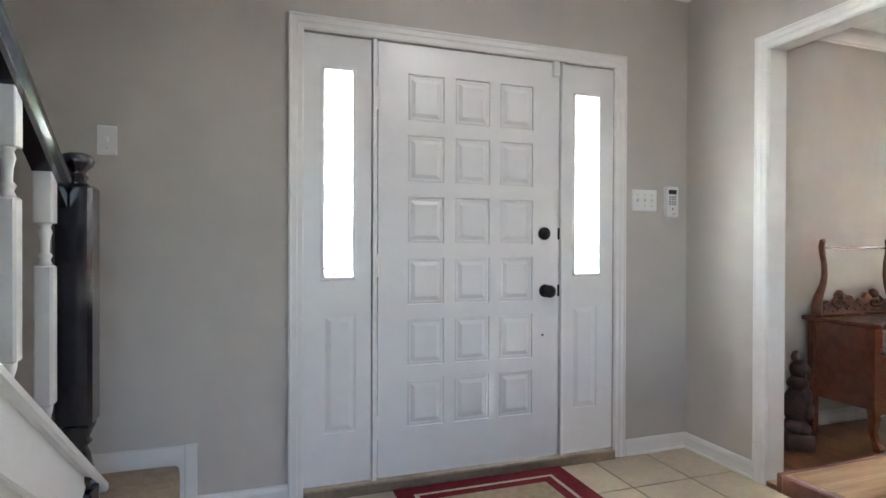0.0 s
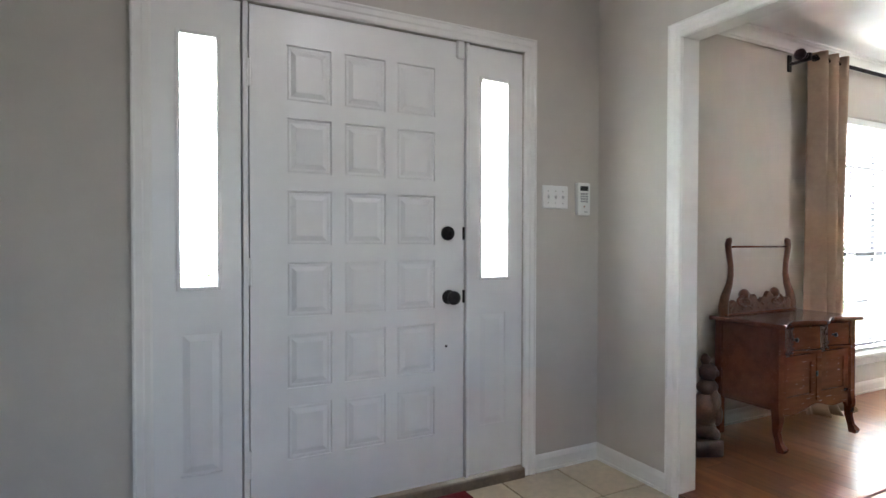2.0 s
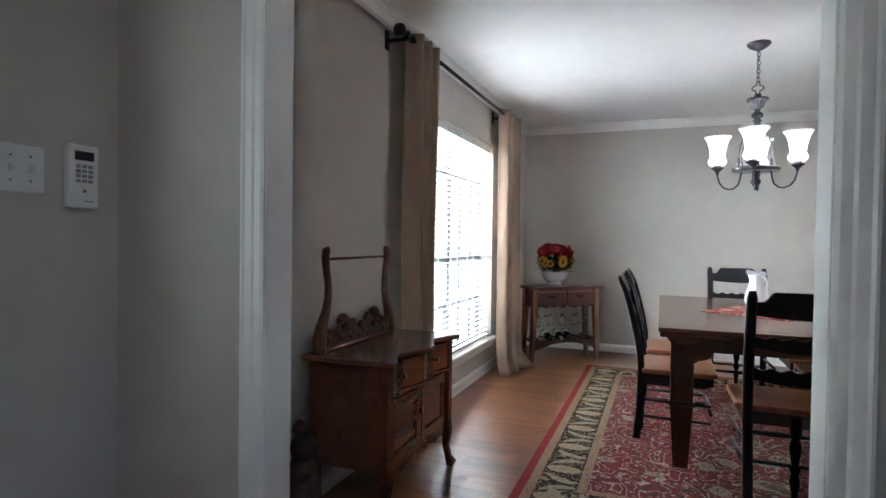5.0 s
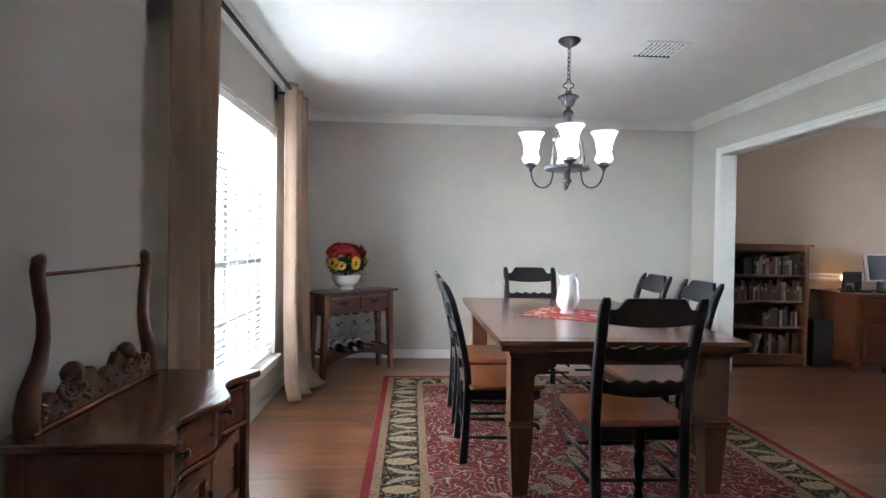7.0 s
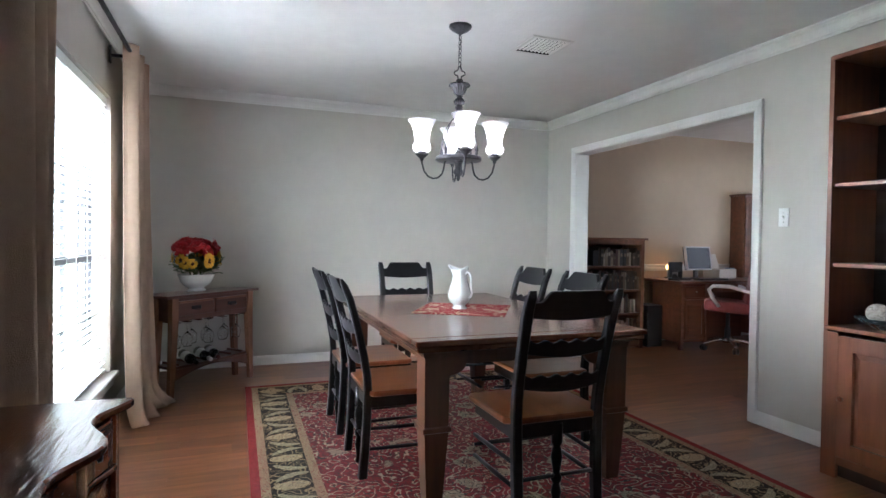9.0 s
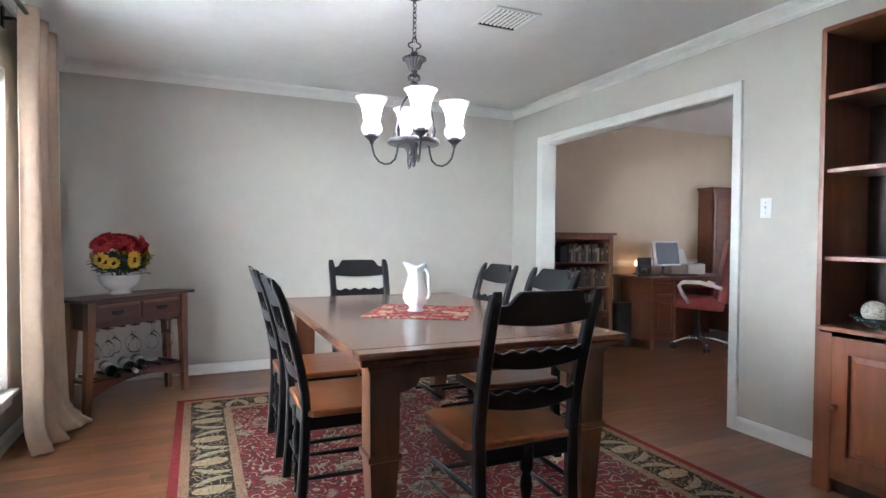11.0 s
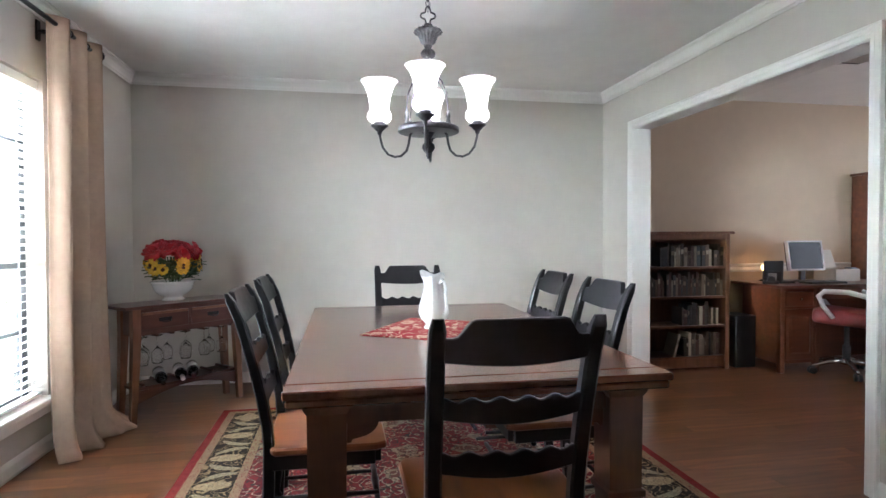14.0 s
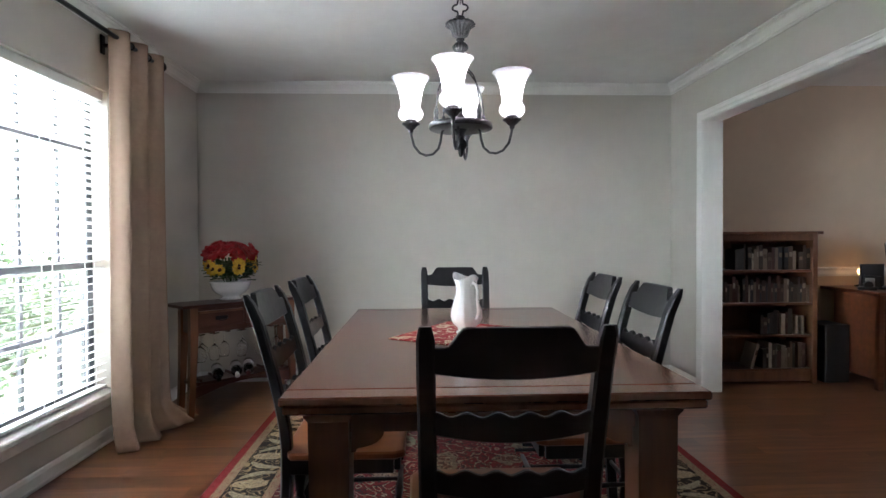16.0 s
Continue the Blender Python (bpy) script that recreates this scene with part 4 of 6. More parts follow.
# the harp: two curved posts with a towel bar over a carved back board
for s in (-1, 1):
    xs = [(0.330, 0.692), (0.335, 0.74), (0.322, 0.80), (0.285, 0.87), (0.27, 0.93), (0.272, 0.99), (0.288, 1.06), (0.296, 1.11), (0.288, 1.14), (0.275, 1.147)]
    part("harp_post", tube([(s * x, 0.165, z) for x, z in xs], [0.03, 0.03, 0.026, 0.02, 0.017, 0.016, 0.017, 0.018, 0.018, 0.012], 10), GOLDOAK, dr, smooth=True)
part("towel_bar", tube([(-0.288, 0.165, 1.10), (0.288, 0.165, 1.10)], 0.006, 8), DRESSW, dr, smooth=True)
bo = [(-0.335, 0.692)] + [(-0.335 + 0.67 * i / 48, 0.77 + 0.045 * max(0, math.sin(math.pi * (abs(i / 24 - 1) * 2.0 - 0.1))) + (0.04 if i in (0, 48) else 0.012 * math.sin(i * 1.3))) for i in range(49)] + [(0.335, 0.692)]
cb = part("carved_board", prism(bo, 0.152, 0.178, "y", 0.003), GOLDOAK, dr, "golden carved oak back board")
rnd = random.Random(5)
bm = bmesh.new()
for s in (-1, 1):
    for k in range(34):
        t = k / 33
        a = 2.5 * math.pi * t
        r = 0.012 + 0.05 * t
        cxx, cz = s * 0.155, 0.765
        ball = lathe([(0, -0.009), (0.007, -0.006), (0.0095, 0), (0.007, 0.006), (0, 0.009)], 7)
        join(bm, moved(ball, Matrix.Translation((cxx + s * r * 1.25 * math.cos(a), 0.149 + 0.004 * math.sin(a * 2), cz + r * 0.62 * math.sin(a)))))
    knob = lathe([(0.03, 0), (0.034, 0.02), (0.026, 0.04), (0.012, 0.052), (0, 0.054)], 10, 5, 0.25)
    join(bm, moved(knob, Matrix.Translation((s * 0.15, 0.16, 0.79))))
for k in range(40):
    ball = lathe([(0, -0.008), (0.008, 0), (0, 0.008)], 6)
    join(bm, moved(ball, Matrix.Translation((rnd.uniform(-0.3, 0.3), 0.149, rnd.uniform(0.71, 0.765))) @ Matrix.Diagonal((1.8, 0.8, 0.8, 1))))
tagged(part("carving", bm, GOLDOAK, cb, smooth=True), kind="stuff")
part("base_mould", box(-0.35, 0.35, 0.135, 0.185, 0.692, 0.704, 0.004), DRESSW, dr)

o = thing("wall_outlet", "white electrical outlet plate near the floor", "outlet", Matrix.Translation((3.11, FRONT, 0.368)))
part("plate", box(-0.036, 0.036, -0.006, 0, -0.058, 0.058, 0.003), PLASTIC, o)
for z in (-0.022, 0.022):
    part("socket", box(-0.016, 0.016, -0.008, -0.004, z - 0.014, z + 0.014, 0.004), PLASTIC, o)

# carved dark statue on a square foot, one plain mesh
bm = box(-0.075, 0.075, -0.06, 0.06, 0, 0.09, 0.008)
for x, y, z, rx, ry, rz in ((0, 0, 0.13, 0.062, 0.05, 0.05), (0.0, 0, 0.24, 0.072, 0.06, 0.10), (0.035, -0.02, 0.28, 0.035, 0.04, 0.08), (0.01, 0, 0.36, 0.055, 0.045, 0.05), (0.012, -0.005, 0.44, 0.048, 0.042, 0.052), (0.045, -0.01, 0.435, 0.022, 0.03, 0.022), (0.0, 0, 0.505, 0.026, 0.024, 0.032), (0.05, -0.03, 0.22, 0.025, 0.03, 0.06), (0.03, -0.03, 0.115, 0.035, 0.03, 0.035)):
    b2 = bmesh.new()
    bmesh.ops.create_icosphere(b2, subdivisions=3, radius=1)
    for v in b2.verts:
        v.co *= 1 + 0.13 * noise.noise(v.co * 2.3 + Vector((x * 40, z * 40, 3)))
    join(bm, moved(b2, Matrix.Translation((x, y, z)) @ Matrix.Diagonal((rx, ry, rz, 1))))
sta = part("statue", bm, STATUEW, smooth=True, m=Matrix.Translation((2.72, 2.34, 0)) @ Matrix.Rotation(radians(-25), 4, "Z"))
tagged(sta, "dark carved wooden statue on a square foot beside the dresser", "statue")

# ---- wine console in the corner ----
CONW = material("console_wood", (0.08, 0.022, 0.0125), 0.3, vary=0.25, scale=3, grain=(1.2, 10, 10), streak=(0.055, 0.015, 0.009), tint=0.06, coat=0.2)
CONL = material("console_leg_wood", (0.17, 0.066, 0.031), 0.35, vary=0.25, scale=3, grain=(9, 9, 1.2), streak=(0.12, 0.048, 0.022), tint=0.06)
ANG, CS = -47.0, 1.045
CM = pose(6.595, 2.0, 0, 0, 0, ANG)
co = thing("wine_console", "reddish wooden wine console with two drawers set across the corner", "console table", CM @ Matrix.Diagonal((1, 1, CS, 1)))
part("top", prism([(-0.43, 0.27), (-0.455, 0.255), (-0.43, -0.02), (0.43, -0.02), (0.455, 0.0), (0.40, 0.19), (0.30, 0.27)], 0.696, 0.715, "z", 0.003), CONW, co)
for sx in (-1, 1):
    for yy in (0.018, 0.19):
        b2 = bmesh.new()
        rings = []
        for k, z, sp in ((0.018, 0, 0.024), (0.022, 0.3, 0.008), (0.025, 0.5, 0), (0.025, 0.696, 0)):
            rings.append([b2.verts.new((sx * (0.355 + sp) + a * k, yy + b * k, z)) for a, b in ((-1, -1), (1, -1), (1, 1), (-1, 1))])
        for a, b in zip(rings, rings[1:]):
            for i in range(4):
                b2.faces.new((a[i], a[(i + 1) % 4], b[(i + 1) % 4], b[i]))
        b2.faces.new(rings[0][::-1]), b2.faces.new(rings[-1])
        part("leg", b2, CONL, co)
    part("side_apron", box(sx * 0.355 - 0.008, sx * 0.355 + 0.008, 0.035, 0.215, 0.53, 0.696), CONW, co)
    d = part("drawer", box(sx * 0.168 - 0.160, sx * 0.168 + 0.160, 0.004, 0.03, 0.565, 0.672, 0.004), CONW, co)
    part("drawer_edge", box(sx * 0.168 - 0.15, sx * 0.168 + 0.15, 0.0005, 0.01, 0.655, 0.672, 0.002), CONL, d, "paler worn edge")
    part("drawer_pull", tube([(sx * 0.168 + 0.035 * math.cos(t), -0.006 - 0.008 * math.sin(t), 0.618 - 0.014 * math.sin(t)) for t in [math.pi * q / 8 for q in range(9)]], 0.003, 6), DARKM, d, smooth=True)
    part("pull_plate", box(sx * 0.168 - 0.042, sx * 0.168 + 0.042, 0.0, 0.006, 0.608, 0.632, 0.002), DARKM, d)
part("front_apron", box(-0.34, 0.34, 0.012, 0.03, 0.53, 0.696), CONW, co)
part("back_apron", box(-0.34, 0.34, 0.185, 0.20, 0.53, 0.696), CONW, co)
arc = [(-0.36, 0.205), (-0.36, 0.03)] + [(-0.36 + 0.72 * i / 20, 0.03 - 0.03 * math.sin(math.pi * i / 20)) for i in range(1, 20)] + [(0.36, 0.03), (0.36, 0.205)]
part("bottle_shelf", prism(arc, 0.195, 0.215, "z", 0.002), CONW, co)
arch = [(-0.36, 0.195), (-0.36, 0.11)] + [(-0.36 + 0.72 * i / 20, 0.11 + 0.07 * math.sin(math.pi * i / 20)) for i in range(1, 20)] + [(0.36, 0.11), (0.36, 0.195)]
part("arched_rail", prism(arch, 0.02, 0.032, "y"), CONW, co)
for k in range(7):
    part("glass_rack_bar", box(-0.32 + 0.1067 * k - 0.01, -0.32 + 0.1067 * k + 0.01, 0.03, 0.19, 0.515, 0.53), CONW, co)
for k in range(6):
    part("bottle_cradle", box(-0.3 + 0.12 * k - 0.008, -0.3 + 0.12 * k + 0.008, 0.03, 0.2, 0.215, 0.232, 0.003), CONW, co)


def wine_glass(m):
    prof = [(0.034, 0), (0.034, -0.002), (0.006, -0.006), (0.0035, -0.012), (0.0035, -0.075), (0.012, -0.085), (0.034, -0.108), (0.040, -0.135), (0.036, -0.165), (0.031, -0.185), (0.0302, -0.185), (0.0352, -0.165), (0.0392, -0.135), (0.0332, -0.109), (0.011, -0.0868), (0, -0.084)]
    g = part("wine_glass", lathe(prof, 20), CLEAR, smooth=True)
    g.matrix_world = m
    g.visible_shadow = False
    return tagged(g, "clear stemmed wine glass hanging upside down under the console", "wine glass", "hanging wine glasses")


g0 = wine_glass(CM @ Matrix.Translation((-0.29, 0.07, 0.514 * CS)))
for x, y in ((-0.19, 0.075), (-0.09, 0.15), (0.0, 0.07), (0.05, 0.16), (0.14, 0.075), (0.22, 0.15), (0.27, 0.07), (-0.24, 0.16)):
    copy_thing(g0, CM @ Matrix.Translation((x, y, 0.514 * CS)))
BOTTLE = material("bottle_glass", (0.01, 0.012, 0.01), 0.08, coat=0.5)
LABELP = material("bottle_label", (0.62, 0.6, 0.56), 0.6, vary=0.08)
FOIL = material("bottle_foil", (0.08, 0.012, 0.015), 0.35)


def wine_bottle(x, rot, foil, label):
    b = thing("wine_bottle", label, "wine bottle", CM @ Matrix.Translation((x, 0.215, 0.252 * CS)) @ Matrix.Rotation(radians(rot), 4, "Z") @ Matrix.Rotation(radians(93), 4, "X"), group="wine bottles")
    part("body", lathe([(0.03, 0), (0.037, 0.005), (0.037, 0.185), (0.03, 0.21), (0.014, 0.235), (0.014, 0.30), (0, 0.30)], 20), BOTTLE, b, smooth=True)
    part("label", lathe([(0.0376, 0.06), (0.0376, 0.15)], 20), LABELP, b, "pale paper label", smooth=True)
    part("capsule", lathe([(0.0148, 0.25), (0.0152, 0.302), (0.012, 0.304), (0, 0.304)], 14), foil, b, smooth=True)


wine_bottle(-0.12, -20, BOTTLE, "dark wine bottle lying on the console shelf")
wine_bottle(0.02, -22, LABELP, "dark wine bottle with pale capsule lying on the shelf")
wine_bottle(0.12, -26, FOIL, "dark wine bottle with red capsule lying on the shelf")

# ---- flower bowl ----
BWL = CM @ Matrix.Translation((-0.02, 0.185, 0.715 * CS))
fb = thing("flower_bowl", "white footed oval bowl with red and yellow silk flowers", "flower arrangement", BWL)
part("bowl", moved(lathe([(0.075, 0), (0.08, 0.008), (0.064, 0.018), (0.066, 0.028), (0.10, 0.045), (0.128, 0.072), (0.140, 0.105), (0.146, 0.122), (0.154, 0.128), (0.15, 0.134), (0.134, 0.12), (0.11, 0.07), (0, 0.05)], 32), Matrix.Diagonal((1, 0.72, 1, 1))), PORC, fb, "glazed white porcelain bowl", smooth=True)
RED = material("red_petal", (0.40, 0.010, 0.016), 0.6, vary=0.25, scale=30)
YEL = material("yellow_petal", (0.62, 0.36, 0.02), 0.6, vary=0.2, scale=30)
LEAF = material("silk_leaf", (0.03, 0.075, 0.022), 0.55, vary=0.3, scale=20)
EYE = material("flower_eye", (0.07, 0.03, 0.012), 0.8)
rnd = random.Random(11)


def petal(length, width, lift):
    bm = bmesh.new()
    rows = []
    for t, wv, z in ((0.1, 0.25, 0), (0.45, 0.9, lift * 0.5), (0.75, 1.0, lift * 0.8), (1.0, 0.35, lift * 0.65)):
        rows.append([bm.verts.new((t * length, s * wv * width / 2, z * length - abs(s) * 0.1 * width)) for s in (-1, 0, 1)])
    for a, b in zip(rows, rows[1:]):
        for i in range(2):
            bm.faces.new((a[i], a[i + 1], b[i + 1], b[i]))
    return bm


def bloom(p, out, size, layers, count, mat, eye):
    bm = bmesh.new()
    for l in range(layers):
        for k in range(count):
            join(bm, moved(petal(size * (1 - 0.2 * l), size * 0.52, 0.15 + 0.4 * l), Matrix.Rotation(2 * math.pi * (k + 0.5 * l) / count + rnd.uniform(-0.1, 0.1), 4, "Z") @ Matrix.Rotation(rnd.uniform(-0.15, 0.15), 4, "Y")))
    q = Vector(out).to_track_quat("Z", "Y").to_matrix().to_4x4()
    f = part("flower", bm, mat, fb, m=Matrix.Translation(p) @ q)
    if eye:
        part("flower_eye", lathe([(0.014, 0), (0.013, 0.008), (0.006, 0.013), (0, 0.013)], 10), EYE, f, smooth=True)


for k in range(27):
    a, e = 2.4 * k, 0.12 + 1.35 * (k / 26) ** 1.1
    d = Vector((math.cos(a) * math.cos(e), 0.7 * math.sin(a) * math.cos(e), math.sin(e)))
    bloom((d.x * 0.160, d.y * 0.15, 0.318 + d.z * 0.055 + rnd.uniform(-0.022, 0.026)), d + Vector((rnd.uniform(-0.5, 0.5), rnd.uniform(-0.5, 0.5), 0.1)), rnd.uniform(0.052, 0.074), 2, 11, RED, False)
for k in range(22):
    a = 2.4 * k + rnd.uniform(-0.2, 0.2)
    d = Vector((math.cos(a), 0.8 * math.sin(a), rnd.uniform(-0.1, 0.3))).normalized()
    if d.x < -0.2 and k % 2:
        continue
    bloom((d.x * 0.185, d.y * 0.15, 0.238 + rnd.uniform(-0.03, 0.035)), d, rnd.uniform(0.038, 0.052), 1, 11, YEL, True)
bm = bmesh.new()
for k in range(150):
    a = rnd.uniform(0, 6.28)
    r = rnd.uniform(0.02, 0.13)
    m = Matrix.Translation((r * math.cos(a), 0.75 * r * math.sin(a), rnd.uniform(0.14, 0.25))) @ Matrix.Rotation(a + rnd.uniform(-0.5, 0.5), 4, "Z") @ Matrix.Rotation(rnd.uniform(-0.6, 0.25), 4, "Y")
    join(bm, moved(petal(rnd.uniform(0.07, 0.115), 0.045, 0.15), m))
part("leaves", bm, LEAF, fb, "dark green silk leaves")
bm = bmesh.new()
for k in range(22):
    a, r = rnd.uniform(0, 6.28), rnd.uniform(0.0, 0.07)
    join(bm, tube([(r * math.cos(a) * 0.5, r * math.sin(a) * 0.4, 0.06), (r * math.cos(a) * 1.6, r * math.sin(a) * 1.2, 0.30)], 0.003, 5))
part("stems", bm, LEAF, fb)

# ---- on the table ----
RUNR = bpy.data.materials.new("placemat_cloth")


def floral(m, base, motifs, scale, fine, rough=0.95, bump=0.3):
    """Woven or printed cloth: curling motifs over a ground colour. motifs: (colour, threshold) from low to high."""
    m.use_nodes = True
    t = m.node_tree
    b = t.nodes["Principled BSDF"]
    b.inputs["Roughness"].default_value = rough
    b.inputs["Specular IOR Level"].default_value = 0.15
    co = t.nodes.new("ShaderNodeTexCoord")
    nz = t.nodes.new("ShaderNodeTexNoise")
    nz.inputs["Scale"].default_value, nz.inputs["Detail"].default_value = scale * 0.7, 2
    t.links.new(co.outputs["Object"], nz.inputs[0])
    wv = t.nodes.new("ShaderNodeVectorMath")
    wv.operation = "MULTIPLY_ADD"
    wv.inputs[1].default_value = (0.14, 0.14, 0)
    t.links.new(nz.outputs["Color"], wv.inputs[0])
    t.links.new(co.outputs["Object"], wv.inputs[2])
    col = None
    for i, (c, lo, sc, kind) in enumerate(motifs):
        if kind == "curl":
            v = t.nodes.new("ShaderNodeTexNoise")
            v.inputs["Scale"].default_value, v.inputs["Detail"].default_value = scale * sc, 1.2
            mo = t.nodes.new("ShaderNodeVectorMath")
            mo.inputs[1].default_value = (3.1 * i, 1.7 * i, 0)
            t.links.new(co.outputs["Object"], mo.inputs[0])
            t.links.new(mo.outputs[0], v.inputs[0])
            pp = t.nodes.new("ShaderNodeMath")
            pp.operation = "PINGPONG"
            pp.inputs[1].default_value = 0.07
            t.links.new(v.outputs[0], pp.inputs[0])
            mu = t.nodes.new("ShaderNodeMath")
            mu.operation = "MULTIPLY"
            mu.inputs[1].default_value = 4.0
            t.links.new(pp.outputs[0], mu.inputs[0])
            src = mu.outputs[0]
        else:
            v = t.nodes.new("ShaderNodeTexVoronoi")
            v.inputs["Scale"].default_value = scale * sc
            if kind == "edge":
                v.feature = "DISTANCE_TO_EDGE"
            t.links.new(wv.outputs[0], v.inputs[0])
            src = v.outputs["Distance"]
        st = t.nodes.new("ShaderNodeMapRange")
        st.inputs[1].default_value, st.inputs[2].default_value = lo, lo + 0.03
        st.inputs[3].default_value, st.inputs[4].default_value = 1, 0
        t.links.new(src, st.inputs[0])
        mx = t.nodes.new("ShaderNodeMix")
        mx.data_type = "RGBA"
        t.links.new(st.outputs[0], mx.inputs["Factor"])
        if col is None:
            mx.inputs["A"].default_value = rgb(base)
        else:
            t.links.new(col, mx.inputs["A"])
        mx.inputs["B"].default_value = rgb(c)
        col = mx.outputs["Result"]
    n2 = t.nodes.new("ShaderNodeTexNoise")
    n2.inputs["Scale"].default_value, n2.inputs["Detail"].default_value = fine, 4
    t.links.new(co.outputs["Object"], n2.inputs[0])
    hs = t.nodes.new("ShaderNodeHueSaturation")
    mr = t.nodes.new("ShaderNodeMapRange")
    mr.inputs[3].default_value, mr.inputs[4].default_value = 0.55, 1.45
    t.links.new(n2.outputs[0], mr.inputs[0])
    t.links.new(mr.outputs[0], hs.inputs["Value"])
    t.links.new(col, hs.inputs["Color"])
    t.links.new(hs.outputs[0], b.inputs["Base Color"])
    bp = t.nodes.new("ShaderNodeBump")
    bp.inputs["Strength"].default_value, bp.inputs["Distance"].default_value = bump, 0.003
    t.links.new(n2.outputs[0], bp.inputs["Height"])
    t.links.new(bp.outputs[0], b.inputs["Normal"])
    return m


floral(RUNR, (0.24, 0.020, 0.026), [((0.46, 0.37, 0.25), 0.33, 0.5, "cell"), ((0.25, 0.05, 0.04), 0.05, 1.6, "curl"), ((0.50, 0.42, 0.30), 0.03, 0.7, "curl"), ((0.20, 0.10, 0.06), 0.12, 1.7, "cell")], 16, 160)
pm = tagged(part("placemat", box(-0.266, 0.266, -0.266, 0.266, 0, 0.003, 0.001), RUNR, m=pose(5.08, 0.542, 0.7565, 0, 0, 59)), "red and cream floral cloth laid cornerwise on the table", "placemat")
pt = thing("pitcher", "white ironstone pitcher with fluted body", "pitcher", pose(5.094, 0.567, 0.76, 0, 0, -150))
prof = [(0.045, 0), (0.047, 0.006), (0.036, 0.015), (0.041, 0.026), (0.062, 0.045), (0.072, 0.072), (0.069, 0.102), (0.057, 0.140), (0.046, 0.174), (0.043, 0.20), (0.050, 0.232), (0.056, 0.247), (0.052, 0.247), (0.040, 0.20), (0.044, 0.16), (0.055, 0.1), (0.046, 0.03), (0, 0.02)]
bm = lathe(prof, 48, 12, 0.035)
for v in bm.verts:
    if v.co.z > 0.19:
        k = (v.co.z - 0.19) / 0.05
        a = math.atan2(v.co.y, v.co.x)
        lip = max(0, math.cos(a - math.pi)) ** 4
        v.co.x -= 0.03 * k * lip
        v.co.z += 0.016 * k * lip + 0.012 * k * max(0, math.cos(a)) ** 3 - 0.008 * k * abs(math.sin(a))
part("body", bm, PORC, pt, smooth=True)
hp = [(0.042, 0, 0.212), (0.060, 0, 0.226), (0.076, 0, 0.216), (0.087, 0, 0.19), (0.086, 0, 0.155), (0.090, 0, 0.125), (0.094, 0, 0.098), (0.084, 0, 0.076), (0.060, 0, 0.070)]
part("handle", tube(hp, [0.0075, 0.0075, 0.007, 0.0065, 0.0065, 0.007, 0.0075, 0.0075, 0.007], 10), PORC, pt, smooth=True)
part("handle_spur", tube([(0.082, 0, 0.145), (0.092, 0, 0.152), (0.096, 0, 0.147)], [0.006, 0.005, 0.003], 8), PORC, pt, smooth=True)

# ---- rug ----
RX0, RX1, RY0, RY1 = 3.434, 6.531, -0.68, 1.778
rg = thing("rug", "oriental rug with red field, black floral border and red edge", "rug", Matrix.Translation(((RX0 + RX1) / 2, (RY0 + RY1) / 2, 0)))
rx, ry = (RX1 - RX0) / 2, (RY1 - RY0) / 2
RUGRED = material("rug_red", (0.20, 0.026, 0.026), 0.95, vary=0.15, scale=40, bump=0.6, bump_scale=500, spec=0.1)
GUARD = floral(bpy.data.materials.new("rug_guard"), (0.235, 0.165, 0.095), [((0.16, 0.04, 0.03), 0.06, 1.3, "curl"), ((0.09, 0.06, 0.04), 0.2, 1.8, "cell"), ((0.28, 0.21, 0.13), 0.03, 2.0, "curl")], 24, 420)
BLACKB = floral(bpy.data.materials.new("rug_black"), (0.022, 0.016, 0.012), [((0.23, 0.165, 0.088), 0.05, 0.8, "curl"), ((0.18, 0.115, 0.058), 0.16, 2.4, "cell"), ((0.022, 0.016, 0.012), 0.01, 0.8, "curl")], 15, 420)
FIELD = floral(bpy.data.materials.new("rug_field"), (0.15, 0.022, 0.022), [((0.10, 0.018, 0.02), 0.08, 0.45, "curl"), ((0.21, 0.165, 0.11), 0.34, 0.42, "cell"), ((0.12, 0.05, 0.035), 0.20, 0.42, "cell"), ((0.30, 0.235, 0.165), 0.035, 0.75, "curl"), ((0.26, 0.19, 0.13), 0.15, 2.0, "cell"), ((0.04, 0.03, 0.026), 0.035, 1.1, "curl"), ((0.17, 0.024, 0.024), 0.09, 3.1, "cell")], 12, 420)
for name, d, z, mat in (("edge_band", 0.0, 0.0060, RUGRED), ("outer_guard", 0.045, 0.0068, GUARD), ("border", 0.09, 0.0075, BLACKB), ("inner_guard", 0.285, 0.0082, GUARD), ("field", 0.33, 0.0088, FIELD)):
    part(name, box(-rx + d, rx - d, -ry + d, ry - d, 0.0, z), mat, rg)
OVAL = floral(bpy.data.materials.new("rug_motif_gold"), (0.30, 0.215, 0.12), [((0.37, 0.29, 0.18), 0.08, 0.9, "curl"), ((0.25, 0.05, 0.035), 0.10, 1.0, "cell"), ((0.07, 0.055, 0.035), 0.04, 1.4, "curl")], 26, 420)
SAGE = floral(bpy.data.materials.new("rug_motif_sage"), (0.25, 0.205, 0.13), [((0.33, 0.27, 0.175), 0.08, 1.0, "curl"), ((0.09, 0.08, 0.05), 0.04, 1.3, "curl")], 30, 420)


